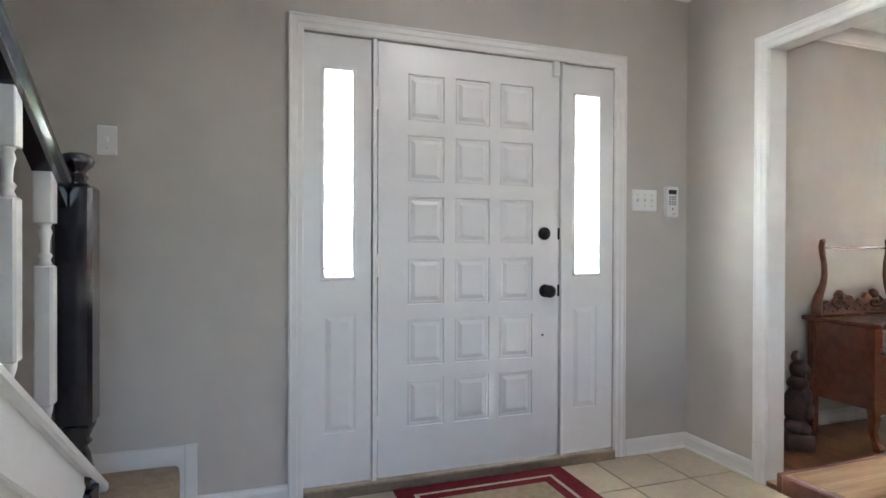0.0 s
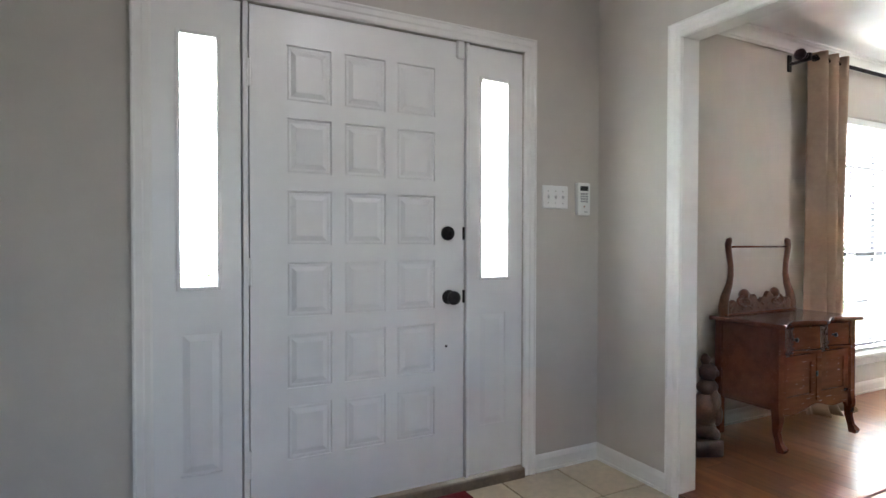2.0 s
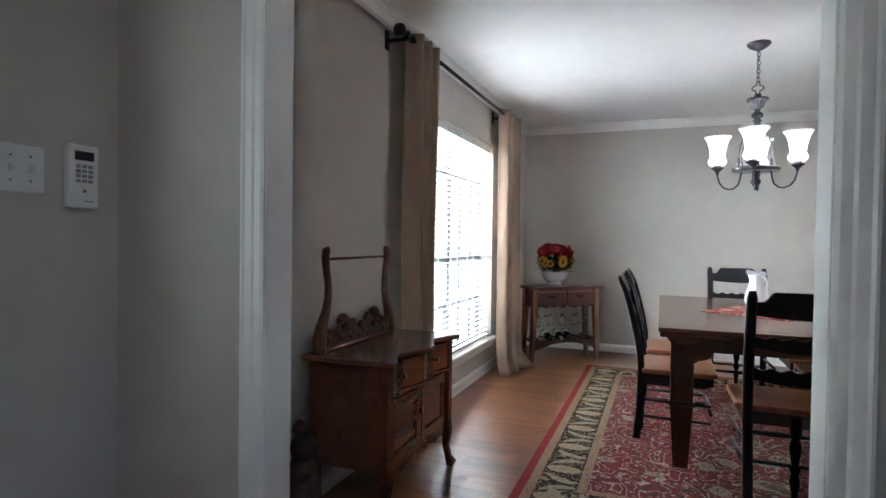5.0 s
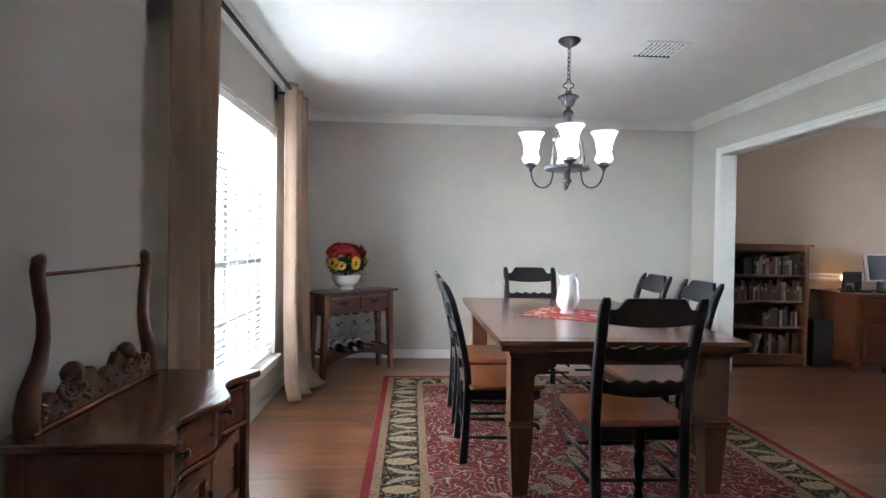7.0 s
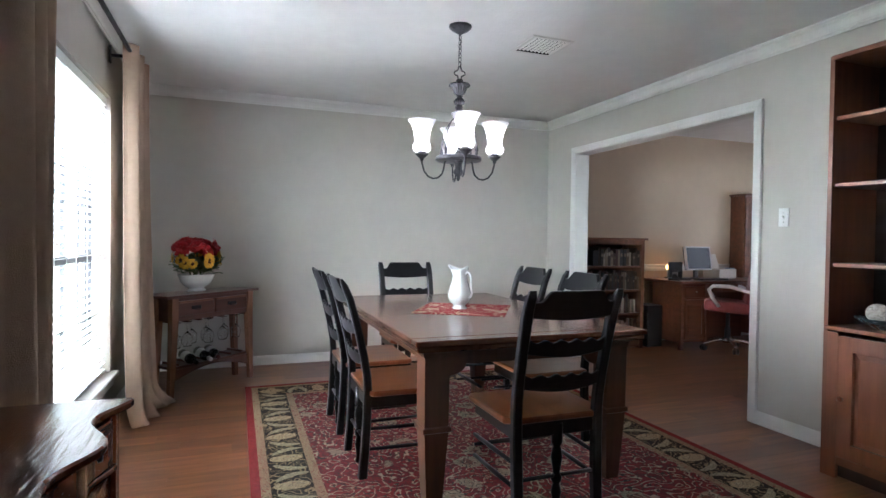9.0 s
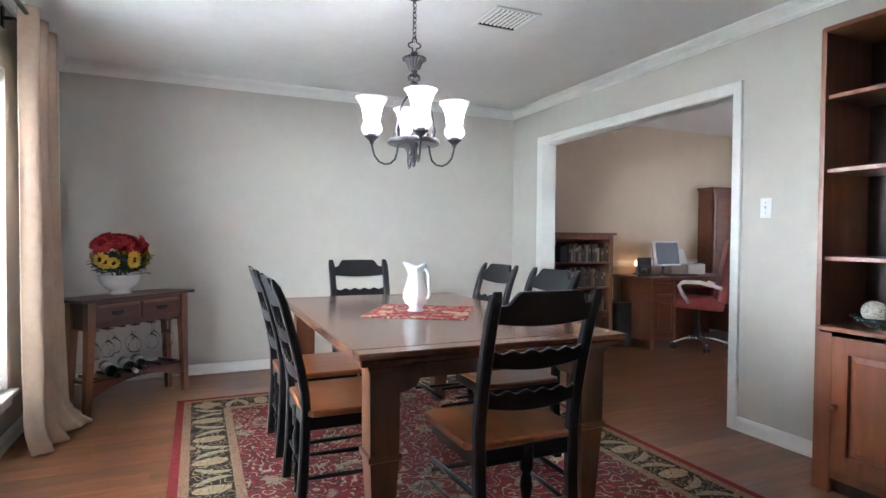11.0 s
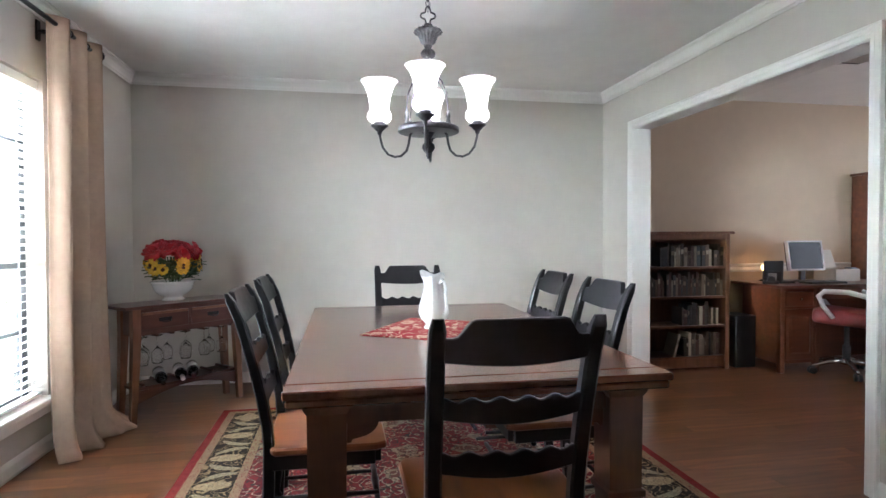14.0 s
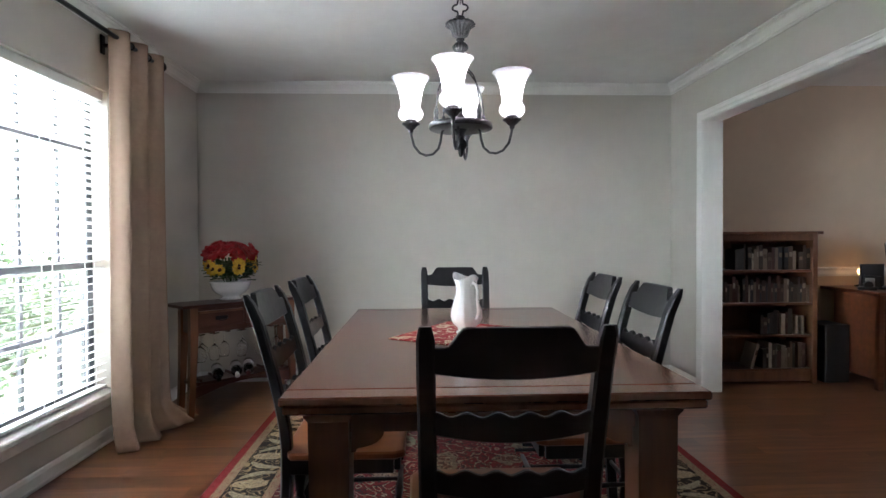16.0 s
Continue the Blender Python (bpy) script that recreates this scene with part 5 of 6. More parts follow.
def blade(length, width, curve, mat):
    """A flat leaf or oval of the border's pattern, slightly proud of the pile."""
    ring = []
    for k in range(20):
        t = 2 * math.pi * k / 20
        u, v = math.cos(t) * length / 2, math.sin(t) * width / 2 * (0.9 + 0.1 * math.cos(9 * t))
        ring.append((u, v + curve * (u / length) ** 2 * length))
    return mesh_of(prism(ring, 0, 0.001, "z"), mat, name="motif")


oval, leaf_a, leaf_b = blade(0.172, 0.10, 0, OVAL), blade(0.18, 0.046, 0.55, SAGE), blade(0.18, 0.046, -0.55, SAGE)
mid = 0.1875
for side in range(4):
    along = rx if side < 2 else ry
    n = round(2 * (along - 0.18) / 0.33)
    for k in range(n + 1):
        u = -along + mid + (2 * along - 2 * mid) * k / n
        for dv, typ in ((0, 0), (0.115, 1), (0.205, 2)):
            uu = u + dv
            if uu > along - 0.12:
                continue
            s = 1 if side % 2 else -1
            px, py = (uu, s * (ry - mid)) if side < 2 else (s * (rx - mid), uu)
            base = 90 if side < 2 else 0
            if typ == 0:
                part("border_oval", oval, None, rg, m=pose(px, py, 0.0078, 0, 0, base))
            else:
                part("border_leaf", leaf_a if typ == 1 else leaf_b, None, rg, m=pose(px, py, 0.0078, 0, 0, base + (24 if typ == 1 else -24) * s))

# ---- chandelier ----
CHX, CHY = 5.092, 0.588
PEWTER = material("aged_pewter", (0.085, 0.082, 0.088), 0.32, metal=0.85, vary=0.4, scale=16, bump=0.15)
ch = thing("chandelier", "dark bronze four-arm chandelier with lit frosted glass shades", "chandelier", Matrix.Translation((CHX, CHY, 0)))
part("canopy", lathe([(0.068, CEILZ), (0.070, CEILZ - 0.008), (0.064, CEILZ - 0.016), (0.048, CEILZ - 0.03), (0.022, CEILZ - 0.044), (0.008, CEILZ - 0.052), (0, CEILZ - 0.052)], 28), PEWTER, ch, smooth=True)


def link(z, turn, h=0.032, w=0.011):
    pts = [(w * math.cos(t), 0, z + (h / 2) * math.sin(t) * 1.0) for t in [2 * math.pi * k / 14 for k in range(14)]]
    return moved(tube(pts, 0.0022, 6, True), Matrix.Rotation(turn, 4, "Z"))


for k in range(8):
    part("chain_link", link(CEILZ - 0.045 - 0.0265 * k, (k % 2) * math.pi / 2 + 0.4), PEWTER, ch, smooth=True)
part("cord", tube([(0, 0, CEILZ - 0.03), (0.010, 0, 2.40), (-0.014, 0.004, 2.36), (0.012, 0, 2.325), (-0.012, 0.004, 2.30), (0.028, 0, 2.275), (0.008, 0, 2.255), (-0.012, 0, 2.235), (0, 0, 2.20)], 0.0018, 6), PEWTER, ch, smooth=True)
quat = []
for k in range(32):
    t = 2 * math.pi * k / 32
    r = 0.026 + 0.008 * math.cos(4 * t)
    quat.append((r * math.cos(t), 0, 2.185 + r * 1.25 * math.sin(t)))
part("hanging_loop", moved(tube(quat, 0.004, 7, True), Matrix.Rotation(1.45, 4, "Z")), PEWTER, ch, smooth=True)
part("dish", lathe([(0.012, 2.150), (0.020, 2.146), (0.020, 2.132), (0.030, 2.128), (0.058, 2.122), (0.067, 2.112), (0.066, 2.107), (0.050, 2.100), (0.042, 2.085), (0.034, 2.062), (0.020, 2.054), (0.012, 2.05)], 64, 16, 0.14), PEWTER, ch, smooth=True)
part("ball", lathe([(0.012, 2.052), (0.02, 2.044), (0.012, 2.036), (0.024, 2.028), (0.036, 2.012), (0.032, 1.996), (0.014, 1.986), (0.022, 1.98), (0.028, 1.97)], 56, 14, 0.16), PEWTER, ch, smooth=True)
part("stem", lathe([(0.022, 1.972), (0.02, 1.95), (0.026, 1.935), (0.024, 1.90), (0.011, 1.885), (0.0095, 1.70), (0.02, 1.69), (0.024, 1.675), (0.016, 1.66), (0.03, 1.65), (0.034, 1.635), (0.022, 1.62), (0.012, 1.60), (0.016, 1.585), (0.028, 1.572), (0.03, 1.556), (0.02, 1.54), (0.01, 1.53), (0.012, 1.522), (0.006, 1.505), (0, 1.503)], 24), PEWTER, ch, smooth=True)
part("ring", lathe([(0.134, 1.63), (0.14, 1.634), (0.14, 1.652), (0.134, 1.658), (0.124, 1.656), (0.122, 1.645), (0.124, 1.634), (0.134, 1.63)], 40), PEWTER, ch, smooth=True)
SHADE = cloth_glass("frosted_shade", (0.27, 0.27, 0.27), 0.08)
BULB = glowing("lit_bulb", (1.0, 0.95, 0.88), 18)
for k in range(4):
    a = radians(78 + 90 * k)
    rot = Matrix.Rotation(a, 4, "Z")
    arm = part("arm", moved(tube([(0.03, 0, 1.636), (0.07, 0, 1.64), (0.085, 0, 1.62), (0.09, 0, 1.58), (0.10, 0, 1.545), (0.125, 0, 1.52), (0.155, 0, 1.515), (0.185, 0, 1.528), (0.21, 0, 1.562), (0.222, 0, 1.61), (0.224, 0, 1.655)], 0.0058, 8), rot), PEWTER, ch, smooth=True)
    at = rot @ Matrix.Translation((0.224, 0, -0.018))
    part("cup", moved(lathe([(0.006, 1.64), (0.012, 1.648), (0.01, 1.655), (0.02, 1.662), (0.028, 1.672), (0.042, 1.682), (0.04, 1.687), (0.024, 1.69), (0.026, 1.70), (0, 1.70)], 32, 12, 0.06), at), PEWTER, arm, smooth=True)
    sh = moved(lathe([(0.032, 1.700), (0.046, 1.705), (0.055, 1.722), (0.054, 1.742), (0.043, 1.760), (0.042, 1.770), (0.047, 1.81), (0.055, 1.845), (0.068, 1.876), (0.083, 1.896), (0.085, 1.899)], 32), at)
    so = part("shade", sh, SHADE, arm, "frosted white bell glass shade", smooth=True)
    part("candle_sleeve", moved(lathe([(0.014, 1.70), (0.014, 1.745), (0, 1.745)], 14), at), PLASTIC, arm, smooth=True)
    part("bulb", moved(lathe([(0.008, 1.745), (0.014, 1.755), (0.02, 1.775), (0.017, 1.80), (0.006, 1.822), (0, 1.825)], 14), at), BULB, arm, "glowing bulb", smooth=True)
    b = rot @ Matrix.Rotation(radians(45), 4, "Z")
    part("bail", moved(tube([(0.014, 0, 1.915), (0.05, 0, 1.90), (0.09, 0, 1.86), (0.118, 0, 1.80), (0.128, 0, 1.74), (0.13, 0, 1.66)], 0.0035, 8), b), PEWTER, ch, smooth=True)
    part("bail_finial", moved(lathe([(0.006, 1.655), (0.01, 1.665), (0.007, 1.675), (0.011, 1.69), (0.007, 1.71), (0.004, 1.72), (0, 1.722)], 12), b @ Matrix.Translation((0.13, 0, 0))), PEWTER, ch, smooth=True)
    p = Matrix.Translation((CHX, CHY, 0)) @ at
    lamp("chandelier_light", "POINT", Matrix.Translation((p.translation.x, p.translation.y, 1.80)), CHANDW, (1.0, 0.94, 0.87), 0.03)

for k in range(4):
    part("ring_spoke", moved(box(0.02, 0.128, -0.006, 0.006, 1.638, 1.65, 0.002), Matrix.Rotation(radians(33 + 90 * k), 4, "Z")), PEWTER, ch)

for p in [q for q in ch.children_recursive if q.name.split(".")[0] not in ("canopy", "chain_link", "cord", "hanging_loop", "dish")]:
    for v in p.data.vertices:
        v.co.z = 2.08 - (2.08 - v.co.z) * 0.945

# ---- ceiling vents ----


# near-black colour that paints the shade behind the louvres
VENTDARK = material("vent_shadow", (0.02, 0.02, 0.02), 0.95, spec=0.0)


def vent(x0, x1, y0, y1, n):
    v = thing("ceiling_vent", "white louvred ceiling vent", "vent", Matrix(), group="ceiling vents")
    z = CEILZ
    bm = bmesh.new()
    for q in ((x0, x1, y0, y0 + 0.025), (x0, x1, y1 - 0.025, y1), (x0, x0 + 0.025, y0 + 0.025, y1 - 0.025), (x1 - 0.025, x1, y0 + 0.025, y1 - 0.025)):
        box(*q, z - 0.010, z, 0.003, bm)
    part("frame", bm, TRIM, v)
    part("backing", box(x0 + 0.02, x1 - 0.02, y0 + 0.02, y1 - 0.02, z - 0.003, z), VENTDARK, v)
    # dark strip drawn for the deep shade along the far side
    part("drop_edge", box(x1 - 0.052, x1 - 0.027, y0 + 0.027, y1 - 0.027, z - 0.007, z - 0.0035), VENTDARK, v)
    s = mesh_of(moved(box(x0 + 0.025, x1 - 0.055, -0.0075, 0.0075, -0.0008, 0.0008), Matrix.Rotation(radians(32), 4, "X")), TRIM, name="vent_slat")
    for k in range(n):
        part("slat", s, None, v, m=Matrix.Translation((0, y0 + 0.035 + (y1 - y0 - 0.07) * k / (n - 1), z - 0.008)))


vent(5.05, 5.36, -0.19, 0.11, 9)
vent(5.86, 6.17, -2.86, -2.65, 7)

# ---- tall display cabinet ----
# the same cherry wood, its colour darkened for shade in the cabinet's recesses
SHADEIN = material("shaded_cherry_wood", (0.04, 0.0145, 0.0085), 0.4, vary=0.25, scale=2.5, grain=(9, 9, 1), streak=(0.026, 0.009, 0.006))
cb = thing("display_cabinet", "tall cherry bookcase cabinet with open shelves over panel doors", "cabinet", Matrix.Translation((3.47, SOUTH0 + 0.005, 0)))
HW, DP, TOPZ = 0.474, 0.356, 2.141
for s in (-1, 1):
    part("side", box(s * HW - 0.011, s * HW + 0.011, 0, DP, 0, TOPZ), CHERRY, cb)
part("back_board", box(-HW, HW, 0.0, 0.012, 0.1, TOPZ), SHADEIN, cb)
part("cabinet_top", box(-HW - 0.004, HW + 0.004, 0, DP + 0.004, TOPZ - 0.02, TOPZ + 0.004, 0.003), CHERRY, cb)
for z in (1.088, 1.494, 1.835):
    part("shelf", box(-HW + 0.012, HW - 0.012, 0.012, DP - 0.02, z - 0.02, z, 0.002), CHERRY, cb)
part("counter", box(-HW - 0.006, HW + 0.006, 0, DP + 0.008, 0.746, 0.768, 0.004), CHERRY, cb)
part("toe_board", box(-HW + 0.012, HW - 0.012, DP - 0.06, DP - 0.04, 0, 0.09), SHADEIN, cb)
part("bottom_rail", box(-HW + 0.012, HW - 0.012, DP - 0.03, DP - 0.004, 0.07, 0.11), CHERRY, cb)
part("stile", box(HW - 0.065, HW - 0.011, DP - 0.02, DP, 0.0, 0.738), CHERRY, cb)
part("stile", box(-HW + 0.011, -HW + 0.065, DP - 0.02, DP, 0.0, 0.738), CHERRY, cb)
for s in (-1, 1):
    c0, c1 = sorted((s * 0.006, s * (HW - 0.07)))
    bm = panelled(bmesh.new(), c0, c1, 0.115, 0.725, -(DP + 0.006), [(c0 + 0.07, c1 - 0.07, 0.19, 0.65)], 0.022)
    d = part("door", moved(bm, Matrix.Diagonal((1, -1, 1, 1))), CHERRY, cb)
    part("door_panel", moved(frustum(c0 + 0.068, c1 - 0.068, 0.188, 0.652, -(DP - 0.014), -(DP - 0.002), 0.03), Matrix.Diagonal((1, -1, 1, 1))), CHERRY, d)
    part("knob", moved(lathe([(0.006, 0), (0.006, 0.012), (0.014, 0.018), (0.013, 0.026), (0, 0.03)], 14), Matrix.Translation((s * (HW - 0.095), DP + 0.006, 0.41)) @ Matrix.Rotation(radians(-90), 4, "X")), CHERRY, d, smooth=True)
bw = thing("decor_bowl", "dark teal bowl holding a patterned ball", "bowl", Matrix.Translation((3.745, -1.13, 0.768)))
part("bowl", lathe([(0.04, 0), (0.045, 0.006), (0.09, 0.03), (0.115, 0.05), (0.12, 0.056), (0.112, 0.054), (0.08, 0.03), (0, 0.012)], 28), material("teal_glaze", (0.03, 0.05, 0.055), 0.25, vary=0.3, scale=10), bw, smooth=True)
bm = bmesh.new()
bmesh.ops.create_icosphere(bm, subdivisions=4, radius=0.05)
for v in bm.verts:
    v.co *= 1 + 0.03 * math.sin(60 * v.co.x) * math.sin(60 * v.co.y) * math.sin(60 * v.co.z)
BALL = floral(bpy.data.materials.new("patterned_ball"), (0.5, 0.46, 0.40), [((0.12, 0.1, 0.09), 0.05, 1.0, "edge")], 60, 200, 0.6)
tagged(part("decor_ball", bm, BALL, m=Matrix.Translation((3.775, -1.13, 0.768 + 0.074)), smooth=True), "cream ball with dark net pattern lying in the bowl", "ornament")
tagged(part("red_vase", lathe([(0.03, 0), (0.05, 0.03), (0.055, 0.07), (0.03, 0.12), (0.022, 0.15), (0.03, 0.165), (0, 0.16)], 20), material("red_glass", (0.25, 0.02, 0.02), 0.15, coat=0.4), m=Matrix.Translation((3.56, -1.16, 1.494)), smooth=True), "small dark red vase on the cabinet shelf", "vase")

# ---- study: bookcase ----
BKW = material("bookcase_wood", (0.125, 0.047, 0.021), 0.35, vary=0.2, scale=2.5, grain=(9, 9, 1), streak=(0.08, 0.029, 0.014), tint=0.05)
bc = thing("bookcase", "low brown wooden bookcase with three shelves, half full of books", "bookcase", Matrix.Translation((6.95, -1.525, 0)))
Y1 = -0.87
part("side", box(0, 0.33, Y1, Y1 + 0.04, 0, 1.197, 0.002), BKW, bc)
part("side", box(0, 0.33, -0.04, 0, 0, 1.197, 0.002), BKW, bc)
part("bookcase_top", box(-0.025, 0.345, Y1 - 0.03, 0.015, 1.197, 1.22, 0.004), BKW, bc)
part("top_rail", box(0.004, 0.02, Y1 + 0.04, -0.04, 1.15, 1.197), BKW, bc)
part("back_board", box(0.325, 0.337, Y1, 0, 0.05, 1.197), BKW, bc)
for z in (0.123, 0.394, 0.652, 0.914):
    part("shelf", box(0.008, 0.275, Y1 + 0.04, -0.04, z - 0.02, z, 0.002), BKW, bc)
part("toe_board", box(0.02, 0.035, Y1 + 0.04, -0.04, 0.02, 0.103), BKW, bc)
rnd = random.Random(21)
cols = [(0.018, 0.013, 0.010), (0.15, 0.112, 0.075), (0.05, 0.014, 0.010), (0.018, 0.019, 0.022), (0.075, 0.045, 0.026), (0.27, 0.225, 0.165), (0.032, 0.018, 0.011), (0.045, 0.032, 0.023), (0.042, 0.014, 0.009)]
BOOKS = [material("book_cover_%s" % "abcdefghi"[i], c, 0.55, vary=0.12, scale=12) for i, c in enumerate(cols)]
PAGES = material("book_pages", (0.40, 0.34, 0.26), 0.85, vary=0.1, scale=60)


def book(y, z, thick, high, deep, cover, tilt=0.0):
    b = thing("book", "upright book on the study bookcase", "book", Matrix.Translation((6.985, y, z)) @ Matrix.Rotation(tilt, 4, "X"), group="books in the bookcase")
    part("cover", join(join(box(0, deep, -thick / 2, -thick / 2 + 0.003, 0, high), box(0, deep, thick / 2 - 0.003, thick / 2, 0, high)), box(-0.003, 0.002, -thick / 2, thick / 2, 0, high, 0.001)), cover, b)
    part("pages", box(0.002, deep - 0.006, -thick / 2 + 0.003, thick / 2 - 0.003, 0.004, high - 0.004), PAGES, b)
    if rnd.random() < 0.45:
        part("spine_label", box(-0.0045, 0.0, -thick * 0.35, thick * 0.35, high * 0.55, high * 0.75), BOOKS[rnd.choice((1, 5, 4))], b)


for z, h, start, stop in ((0.914, 0.19, -1.74, -2.33), (0.652, 0.20, -1.66, -2.33), (0.394, 0.19, -1.95, -2.29), (0.123, 0.20, -1.97, -2.30)):
    y = start
    while y > stop:
        th = rnd.choice((0.014, 0.02, 0.026, 0.034))
        if rnd.random() < 0.85:
            book(y - th / 2, z, th, h * rnd.uniform(0.68, 1.08), rnd.uniform(0.13, 0.19), rnd.choice(BOOKS))
        y -= th + 0.001
book(-1.88, 0.123, 0.02, 0.20, 0.16, BOOKS[5], 0.28)

tagged(part("speaker_box", box(6.97, 7.24, -2.68, -2.475, 0.0, 0.465, 0.006), DARKPL), "black upright computer case between bookcase and desk", "computer case")

# ---- study: desk ----
DESKW = material("desk_wood", (0.12, 0.034, 0.0145), 0.3, vary=0.2, scale=2.5, grain=(9, 1.2, 9), streak=(0.08, 0.0225, 0.0105), tint=0.06, coat=0.2)
dk = thing("desk", "reddish cherry writing desk with panelled pedestals", "desk", Matrix.Translation((6.71, -2.70, 0)))
part("desktop", box(-0.03, 0.59, -1.75, 0.03, 0.728, 0.755, 0.005), DESKW, dk)
for y0 in (-0.39, -1.72):
    p = part("pedestal", box(0.02, 0.46, y0, y0 + 0.39, 0.08, 0.728), DESKW, dk)
    for y in (y0, y0 + 0.345):
        part("corner_post", box(0.0, 0.045, y, y + 0.045, 0, 0.728, 0.004), DESKW, p)
    part("drawer", box(0.004, 0.03, y0 + 0.055, y0 + 0.335, 0.57, 0.70, 0.008), DESKW, p)
    part("cupboard_door", join(box(0.006, 0.03, y0 + 0.055, y0 + 0.335, 0.11, 0.55, 0.005), moved(frustum(-(y0 + 0.30), -(y0 + 0.09), 0.16, 0.50, 0.006, -0.004, 0.02), Matrix.Rotation(radians(-90), 4, "Z"))), DESKW, p)
    part("drawer_knob", moved(lathe([(0.005, 0), (0.005, 0.012), (0.013, 0.02), (0, 0.026)], 12), Matrix.Translation((0.004, y0 + 0.195, 0.635)) @ Matrix.Rotation(radians(-90), 4, "Y")), CHROME, p, smooth=True)
part("modesty_panel", box(0.40, 0.415, -1.33, -0.39, 0.03, 0.728), DESKW, dk)
part("knee_drawer", box(0.0, 0.4, -1.30, -0.42, 0.63, 0.728, 0.004), DESKW, dk)
hu = thing("desk_hutch", "tall reddish wooden hutch standing on the desk", "cabinet", Matrix.Translation((7.08, -4.01, 0.755)))
part("body", box(0, 0.21, -0.70, 0, 0, 1.01), DESKW, hu)
for y0 in (-0.69, -0.345):
    part("door", moved(join(frustum(-(y0 + 0.30), -(y0 + 0.04), 0.06, 0.94, 0.001, -0.008, 0.03), panelled(bmesh.new(), -(y0 + 0.335), -y0, 0.02, 0.98, -0.014, [(-(y0 + 0.295), -(y0 + 0.045), 0.07, 0.93)], 0.016)), Matrix.Rotation(radians(-90), 4, "Z")), DESKW, hu)
part("cornice", box(-0.03, 0.22, -0.72, 0.02, 1.01, 1.035, 0.006), DESKW, hu)
mo = thing("monitor", "flat silver-framed computer monitor with dark screen", "monitor", pose(7.05, -3.25, 0.755, 0, 0, 4))
part("foot", moved(lathe([(0.10, 0), (0.10, 0.008), (0.03, 0.016), (0, 0.016)], 24), Matrix.Diagonal((0.8, 1, 1, 1))), DARKPL, mo, smooth=True)
part("neck", box(0.01, 0.04, -0.03, 0.03, 0.01, 0.19, 0.005), DARKPL, mo)
SCREEN = material("screen_glass", (0.012, 0.016, 0.02), 0.09, spec=0.16)
tilt = Matrix.Translation((0, 0, 0.238)) @ Matrix.Rotation(radians(9), 4, "Y")
SILVER = material("silver_plastic", (0.78, 0.79, 0.80), 0.35)
bm = panelled(bmesh.new(), -0.20, 0.20, -0.137, 0.140, -0.02, [(-0.187, 0.187, -0.124, 0.127)], 0.03)
part("bezel", moved(bm, tilt @ Matrix.Rotation(radians(-90), 4, "Z")), SILVER, mo, "silver plastic frame")
part("screen", moved(box(-0.012, 0.0, -0.188, 0.188, -0.123, 0.126), tilt), SCREEN, mo)
part("back_shell", moved(box(0.0, 0.04, -0.19, 0.19, -0.135, 0.135, 0.01), tilt), DARKPL, mo)
pr = thing("printer", "pale grey desktop printer with paper standing in its tray", "printer", Matrix.Translation((6.97, -3.68, 0.755)))
part("case", box(0, 0.25, -0.10, 0.17, 0, 0.115, 0.012, seg=2), material("printer_grey", (0.42, 0.38, 0.33), 0.45, vary=0.04), pr)
part("paper", moved(box(-0.001, 0.001, -0.105, 0.105, 0, 0.2), Matrix.Translation((0.21, 0.05, 0.10)) @ Matrix.Rotation(radians(22), 4, "Y")), material("paper", (0.8, 0.78, 0.72), 0.8, vary=0.02), pr)
part("control_panel", box(0.02, 0.10, -0.09, -0.02, 0.112, 0.125, 0.004), material("blue_display", (0.10, 0.16, 0.24), 0.3), pr)
tagged(part("paper_tray", join(box(6.88, 7.08, -3.00, -2.86, 0.755, 0.775, 0.003), join(box(7.06, 7.08, -3.04, -2.84, 0.755, 0.95, 0.004), box(6.88, 7.08, -2.87, -2.855, 0.755, 0.86, 0.003))), DARKPL), "black desk organiser beside the monitor", "desk organiser")
tagged(part("pen_cup", lathe([(0.03, 0), (0.032, 0.09), (0.029, 0.09), (0.027, 0.005), (0, 0.005)], 18), material("pewter", (0.25, 0.24, 0.22), 0.4, metal=0.6), m=Matrix.Translation((6.92, -2.80, 0.755)), smooth=True), "small pewter pen cup on the desk", "pen cup")
tagged(part("tape_dispenser", join(moved(lathe([(0.03, -0.015), (0.034, 0), (0.03, 0.015), (0.012, 0.015), (0.012, -0.015), (0.03, -0.015)], 18), Matrix.Translation((0, 0, 0.04)) @ Matrix.Rotation(radians(90), 4, "X")), box(-0.06, 0.07, -0.02, 0.02, 0, 0.03, 0.008)), DARKPL, m=Matrix.Translation((6.86, -2.735, 0.755)) @ Matrix.Rotation(1.2, 4, "Z")), "black tape dispenser on the desk", "tape dispenser")
tagged(part("keyboard", box(6.76, 6.90, -3.42, -3.05, 0.755, 0.775, 0.005), DARKPL), "black computer keyboard on the desk", "keyboard")
dl = thing("desk_lamp", "small lamp glowing warm behind the monitor", "desk lamp", Matrix.Translation((7.18, -2.93, 0.755)))
part("base", lathe([(0.04, 0), (0.04, 0.01), (0.01, 0.018), (0.008, 0.10), (0, 0.10)], 18), DARKM, dl, smooth=True)
part("bulb", lathe([(0.008, 0.10), (0.02, 0.12), (0.018, 0.145), (0, 0.155)], 14), glowing("amber_bulb", (1.0, 0.55, 0.2), 4), dl, "glowing amber bulb", smooth=True)
lamp("desk_lamp_light", "POINT", Matrix.Translation((7.15, -2.93, 0.90)), 0.22, (1.0, 0.58, 0.25), 0.03)

